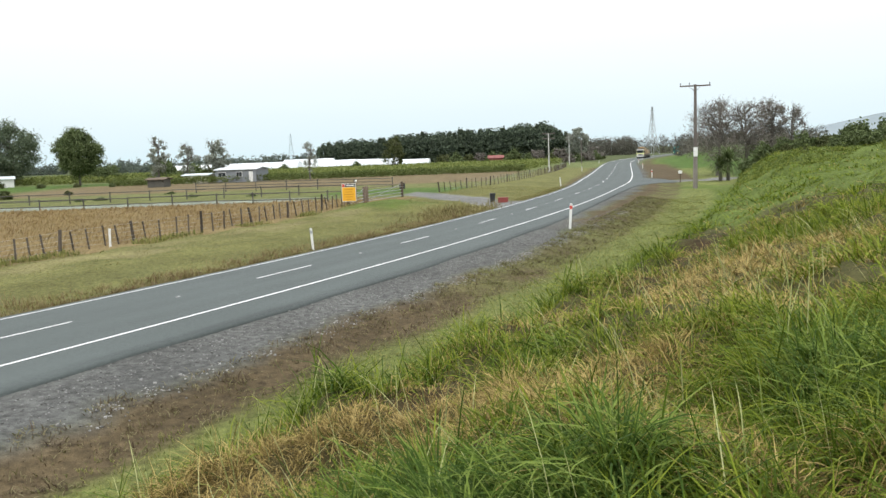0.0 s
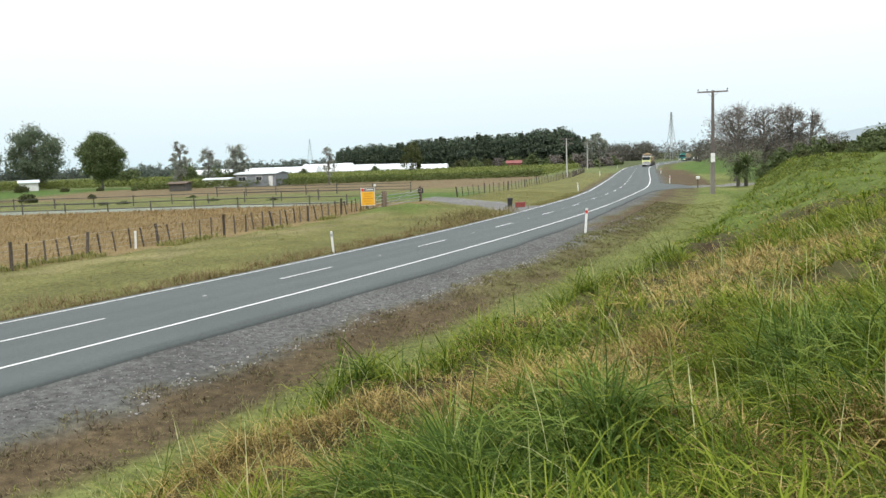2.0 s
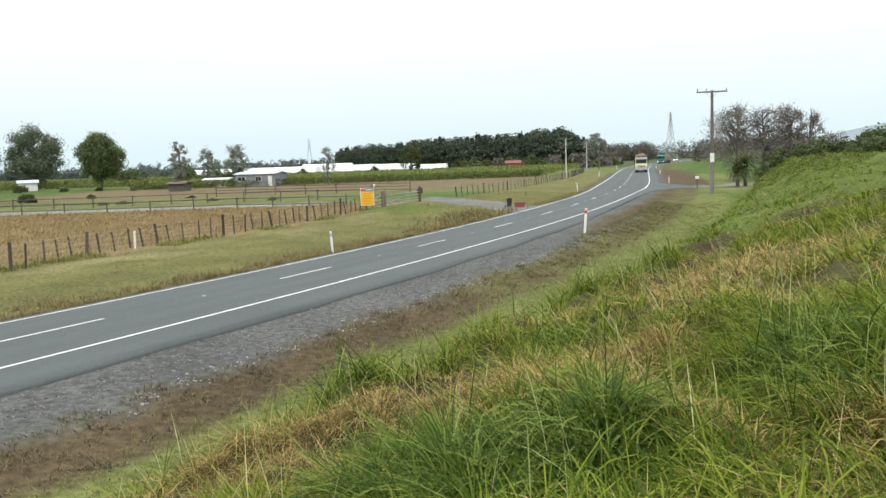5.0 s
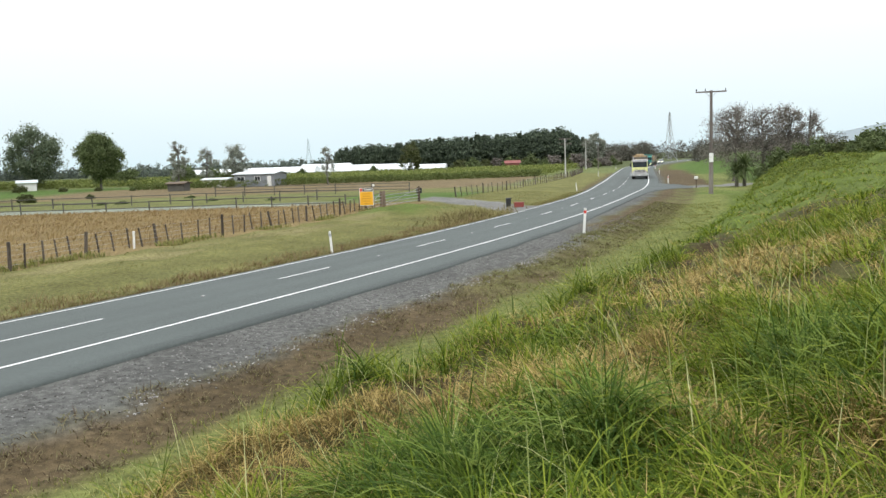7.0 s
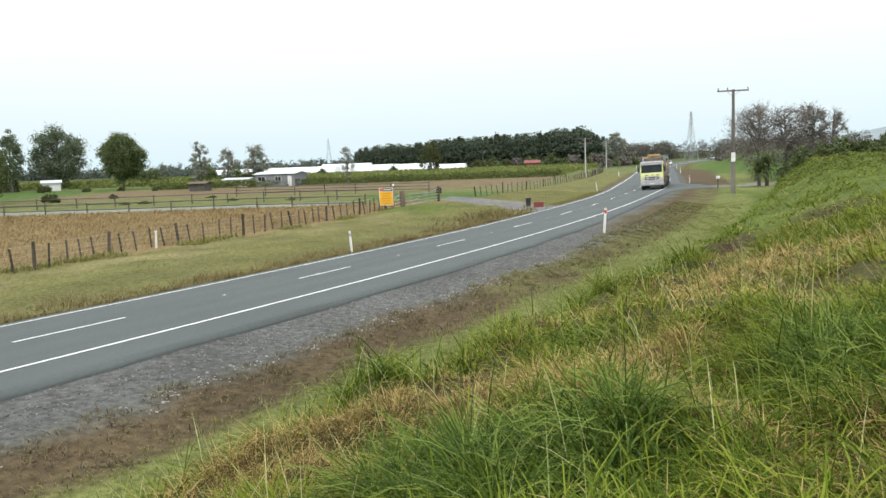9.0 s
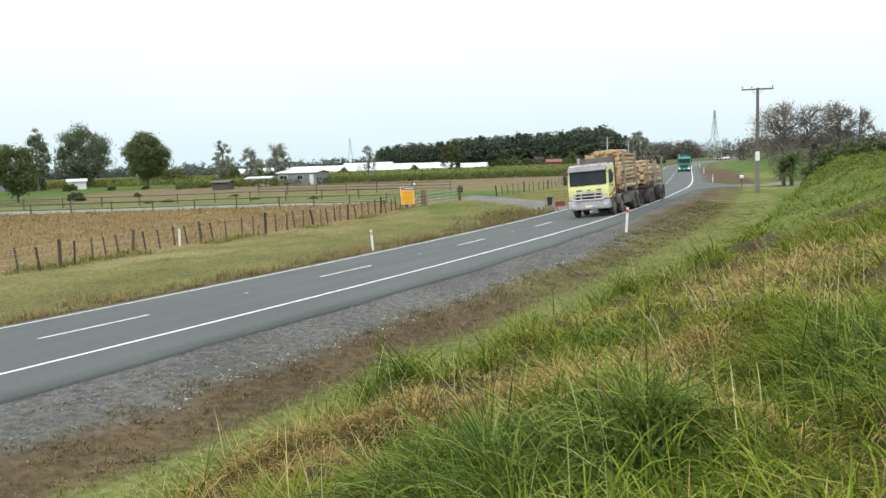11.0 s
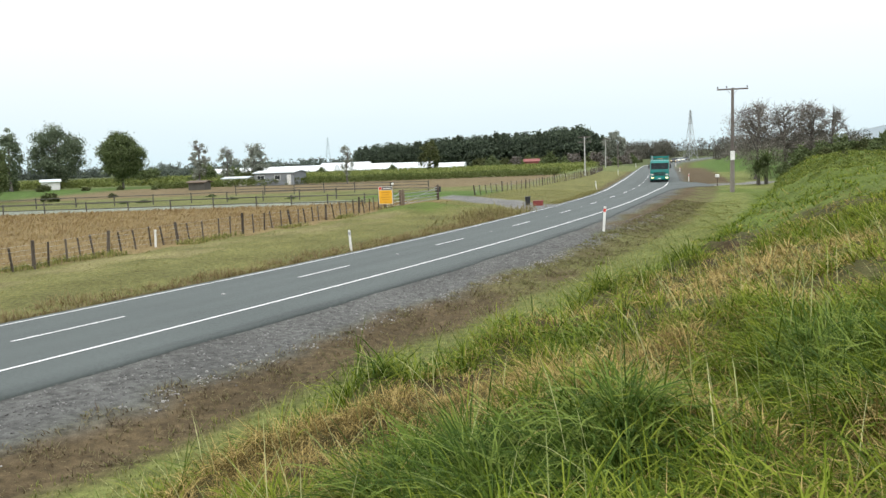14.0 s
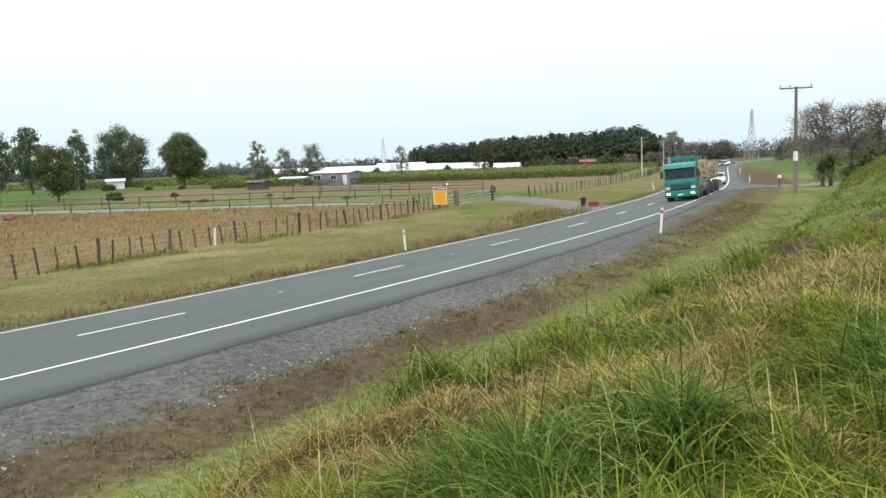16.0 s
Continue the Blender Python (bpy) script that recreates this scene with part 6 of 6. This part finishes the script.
def truck(paint, label, stripe, lit, load):
    t = thing("log_truck", label, "truck")
    cab(t, paint, stripe, lit)
    for sx in (-1, 1):
        part("chassis_rail", box(B(), sx * 0.42 - 0.05, -8.1, 0.78, sx * 0.42 + 0.05, 1.0, 1.06, 0.015), M_CHASSIS, t)
        for y in (0.0, -2.0):
            wheel(t, sx * 1.06, y, 0.52, 0.3)
        for y in (-5.7, -6.98):
            wheel(t, sx * 0.98, y, 0.52, 0.56, dual=True)
            mudguard(t, sx * 0.98, y, 0.53, M_GUARD, 0.58)
        mudguard(t, sx * 1.06, -2.0, 0.53, M_GUARD, 0.34)
        part("side_box", box(B(), sx * 0.85 - 0.3, -5.0, 0.5, sx * 0.85 + 0.3, -2.75, 1.02, 0.04), M_GUARD, t)
        part("air_tank", rod(B(), (sx * 0.8, -1.25, 0.72), (sx * 0.8, -0.8, 0.72), 0.18, seg=12), M_CHASSIS, t)
        part("mud_flap", box(B(), sx * 0.98 - 0.28, -7.72, 0.2, sx * 0.98 + 0.28, -7.69, 1.0), M_BLACK, t)
    for y in (0.0, -2.0, -5.7, -6.98):
        part("axle", rod(B(), (-0.95, y, 0.52), (0.95, y, 0.52), 0.09, seg=8), M_CHASSIS, t)
    part("deck", box(B(), -0.95, -7.9, 1.06, 0.95, -0.95, 1.16, 0.02), M_CHASSIS, t)
    # guard behind the cab
    head_mat = M_CHASSIS if stripe else paint
    for sx in (-1, 1):
        part("headboard_post", box(B(), sx * 1.1 - 0.07, -1.12, 1.1, sx * 1.1 + 0.07, -0.98, 3.55, 0.02), head_mat, t)
    for k in range(6) if stripe else (2, 4, 5):
        part("headboard_slat", box(B(), -1.05, -1.09, 1.2 + k * 0.39, 1.05, -1.03, 1.5 + k * 0.39, 0.01), M_GUARD if stripe else paint, t)
    part("exhaust_pipe", rod(B(), (1.0, -0.85, 1.0), (1.0, -0.85, 3.5), 0.09, seg=12), M_STEEL, t)
    for y in (-3.35, -6.75):
        stanchion_pair(t, y, 1.42, 3.75 if load else 3.3, 1.14, M_STAKE)
    if load:
        log_pile(t, -2.85, -7.35, 1.43, 3.5, 1.12, 3, r0=0.115, r1=0.175, crown=0.36)
    return t


def trailer(chassis_mat, label, load_top):
    """Origin at its first axle; the drawbar points along +y."""
    t = thing("log_trailer", label, "trailer")
    for sx in (-1, 1):
        part("chassis_rail", box(B(), sx * 0.4 - 0.06, -7.0, 0.95, sx * 0.4 + 0.06, 1.2, 1.24, 0.02), chassis_mat, t)
        for y in (0.25, -0.97, -4.85, -6.13):
            wheel(t, sx * 0.98, y, 0.52, 0.56, dual=True)
        mudguard(t, sx * 0.98, -6.13, 0.54, M_GUARD, 0.58)
        part("tail_flap", box(B(), sx * 0.98 - 0.28, -6.9, 0.2, sx * 0.98 + 0.28, -6.87, 1.1), M_BLACK, t)
        part("side_lamp", box(B(), sx * 0.55 - 0.02, 0.6, 1.02, sx * 0.55 + 0.02, 0.72, 1.1), M_LAMP, t)
    for y in (0.25, -0.97, -4.85, -6.13):
        part("axle", rod(B(), (-0.95, y, 0.52), (0.95, y, 0.52), 0.09, seg=8), M_CHASSIS, t)
    part("drawbar", extrude_profile(B(), [(3.9, 0.62), (3.9, 0.76), (0.6, 0.98), (0.6, 0.8)], -0.12, 0.12, 0.02), chassis_mat, t)
    part("turntable", rod(B(), (0, -0.36, 0.8), (0, -0.36, 0.96), 0.55, seg=20), M_CHASSIS, t)
    part("front_deck", box(B(), -1.0, -2.4, 1.24, 1.0, 1.3, 1.34, 0.02), chassis_mat, t)
    for y in (0.6, -2.35, -3.4, -6.5):
        stanchion_pair(t, y, 1.46, load_top + 0.15, 1.14, M_STAKE if chassis_mat is M_MAROON else M_STAKE)
    log_pile(t, 1.35, -2.6, 1.47, load_top - 0.38, 1.12, 8, crown=0.36)
    log_pile(t, -3.0, -6.4, 1.47, load_top - 0.4, 1.12, 9, crown=0.38)
    return t


def car(paint, label):
    c = thing("car", label, "car", "following traffic")
    part("body", extrude_profile(B(), [(2.15, 0.35), (2.2, 0.62), (2.05, 0.78), (1.05, 0.95), (-1.9, 0.98), (-2.1, 0.8), (-2.1, 0.35)], -0.86, 0.86, 0.08), paint, c)
    part("cabin", extrude_profile(B(), [(1.0, 0.94), (0.25, 1.42), (-1.1, 1.46), (-1.85, 0.97)], -0.72, 0.72, 0.06), paint, c)
    part("windscreen", extrude_profile(B(), [(0.95, 1.0), (0.97, 1.0), (0.31, 1.4), (0.29, 1.4)], -0.64, 0.64, 0), M_SCREEN, c)
    for sx in (-1, 1):
        part("side_window", extrude_profile(B(), [(0.75, 1.0), (0.2, 1.36), (-1.05, 1.39), (-1.6, 1.0)], sx * 0.722, sx * 0.732, 0), M_SCREEN, c)
        part("headlight", box(B(), sx * 0.62 - 0.15, 2.08, 0.6, sx * 0.62 + 0.15, 2.2, 0.74, 0.02), M_HEADLIGHT, c)
        for y in (1.35, -1.3):
            wheel(c, sx * 0.78, y, 0.31, 0.2, hub=M_ALLOY)
    part("grille", box(B(), -0.5, 2.16, 0.42, 0.5, 2.22, 0.58, 0.02), M_BLACK, c)
    return c


yellow_truck = truck(M_CABYELLOW, "pale yellow cab-over truck loaded with peeled logs", True, False, True)
yellow_trailer = trailer(M_MAROON, "maroon four-axle trailer stacked with peeled logs", 2.95)
teal_truck = truck(M_TEAL, "teal cab-over logging truck with its lamps lit", False, True, False)
teal_trailer = trailer(M_TEAL, "four-axle trailer behind the teal truck with logs", 2.9)
M_SILVER = material("white_car_paint", [(0.6, 0.61, 0.62), (0.72, 0.73, 0.74)], scale=2, rough=0.3)
M_DARKCAR = material("dark_car_paint", [(0.05, 0.055, 0.07), (0.09, 0.095, 0.11)], scale=2, rough=0.3)
cars = [car(M_SILVER, "white car following the teal truck"), car(M_DARKCAR, "dark car further back in the queue"), car(M_SILVER, "distant pale car in the queue"), car(M_SILVER, "white car well behind in the queue"), car(M_DARKCAR, "distant dark car in the queue")]

YELLOW_T = (-2, 0, 1.5, 3.5, 6.5, 7.5, 8.5, 9.5, 11.8, 12.1, 12.5, 12.8, 13.2, 16, 18)
YELLOW_S = (315, 270, 236, 190, 121.5, 101.0, 81.5, 59.5, 8.2, 1.5, -7.9, -15.4, -25.2, -91, -138)
TEAL_T = (-2, 0, 6.5, 12.5, 13.5, 14.25, 15, 16, 18)
TEAL_S = (420, 380, 247, 121.5, 101.5, 86.5, 67.5, 44.0, -3)


def lane(s):
    """How far to the near side of the centre line the traffic keeps."""
    return float(np.interp(s, [10, 40, 90, 112, 200], [-1.42, -2.1, -2.15, -1.9, -1.75]))


def smooth_at(t, ts, ss):
    """Road place at t, evened out over a third of a second."""
    return float(np.mean([np.interp(t + a, ts, ss) for a in np.linspace(-0.3, 0.3, 13)]))


def on_lane(s, back):
    """The pose of a vehicle whose first axle is at s and whose last lies back metres behind it, nose down the road."""
    a, b = Vector(on_road(s, lane(s))), Vector(on_road(s + back, lane(s + back)))
    f = (a - b).normalized()
    side = f.cross(Vector((0, 0, 1))).normalized()
    tilt = math.asin(max(-1, min(1, (on_road(s, lane(s) + 0.5)[2] - on_road(s, lane(s) - 0.5)[2]))))
    up = side.cross(f).normalized()
    m = Matrix((side, f, up)).transposed().to_4x4()
    return Matrix.Translation(a) @ m @ pose(0, 0, 0, 0, -math.degrees(tilt) * 1.0, 0)


def motions():
    seconds = [k * 0.5 for k in range(22)] + [11 + 0.25 * k for k in range(21)]
    runs = [(yellow_truck, YELLOW_T, YELLOW_S, 0.0, 7.0), (yellow_trailer, YELLOW_T, YELLOW_S, 11.5, 6.13), (teal_truck, TEAL_T, TEAL_S, 0.0, 7.0), (teal_trailer, TEAL_T, TEAL_S, 11.5, 6.13)]
    runs += [(c, TEAL_T, TEAL_S, gap, 2.65) for c, gap in zip(cars, (43.0, 165.0, 190.0, 177.0, 204.0))]
    spots = {}
    for ob, ts, ss, behind, base in runs:
        walk(ob, [(t, on_lane(smooth_at(t, ts, ss) + behind, base)) for t in seconds])
        spots[ob.name] = (ts, ss)
    for w, owner, x, y, r in WHEELS:
        ts, ss = spots[owner.name]
        run = np.array([smooth_at(k / FPS, ts, ss) for k in range(481)])
        turn = np.concatenate(([0], np.cumsum(np.clip(np.degrees(np.diff(run) / r), -86, 0))))
        walk(w, [(k / FPS, pose(x, y, r, float(a) % 360, 0, 0)) for k, a in enumerate(turn)])


motions()
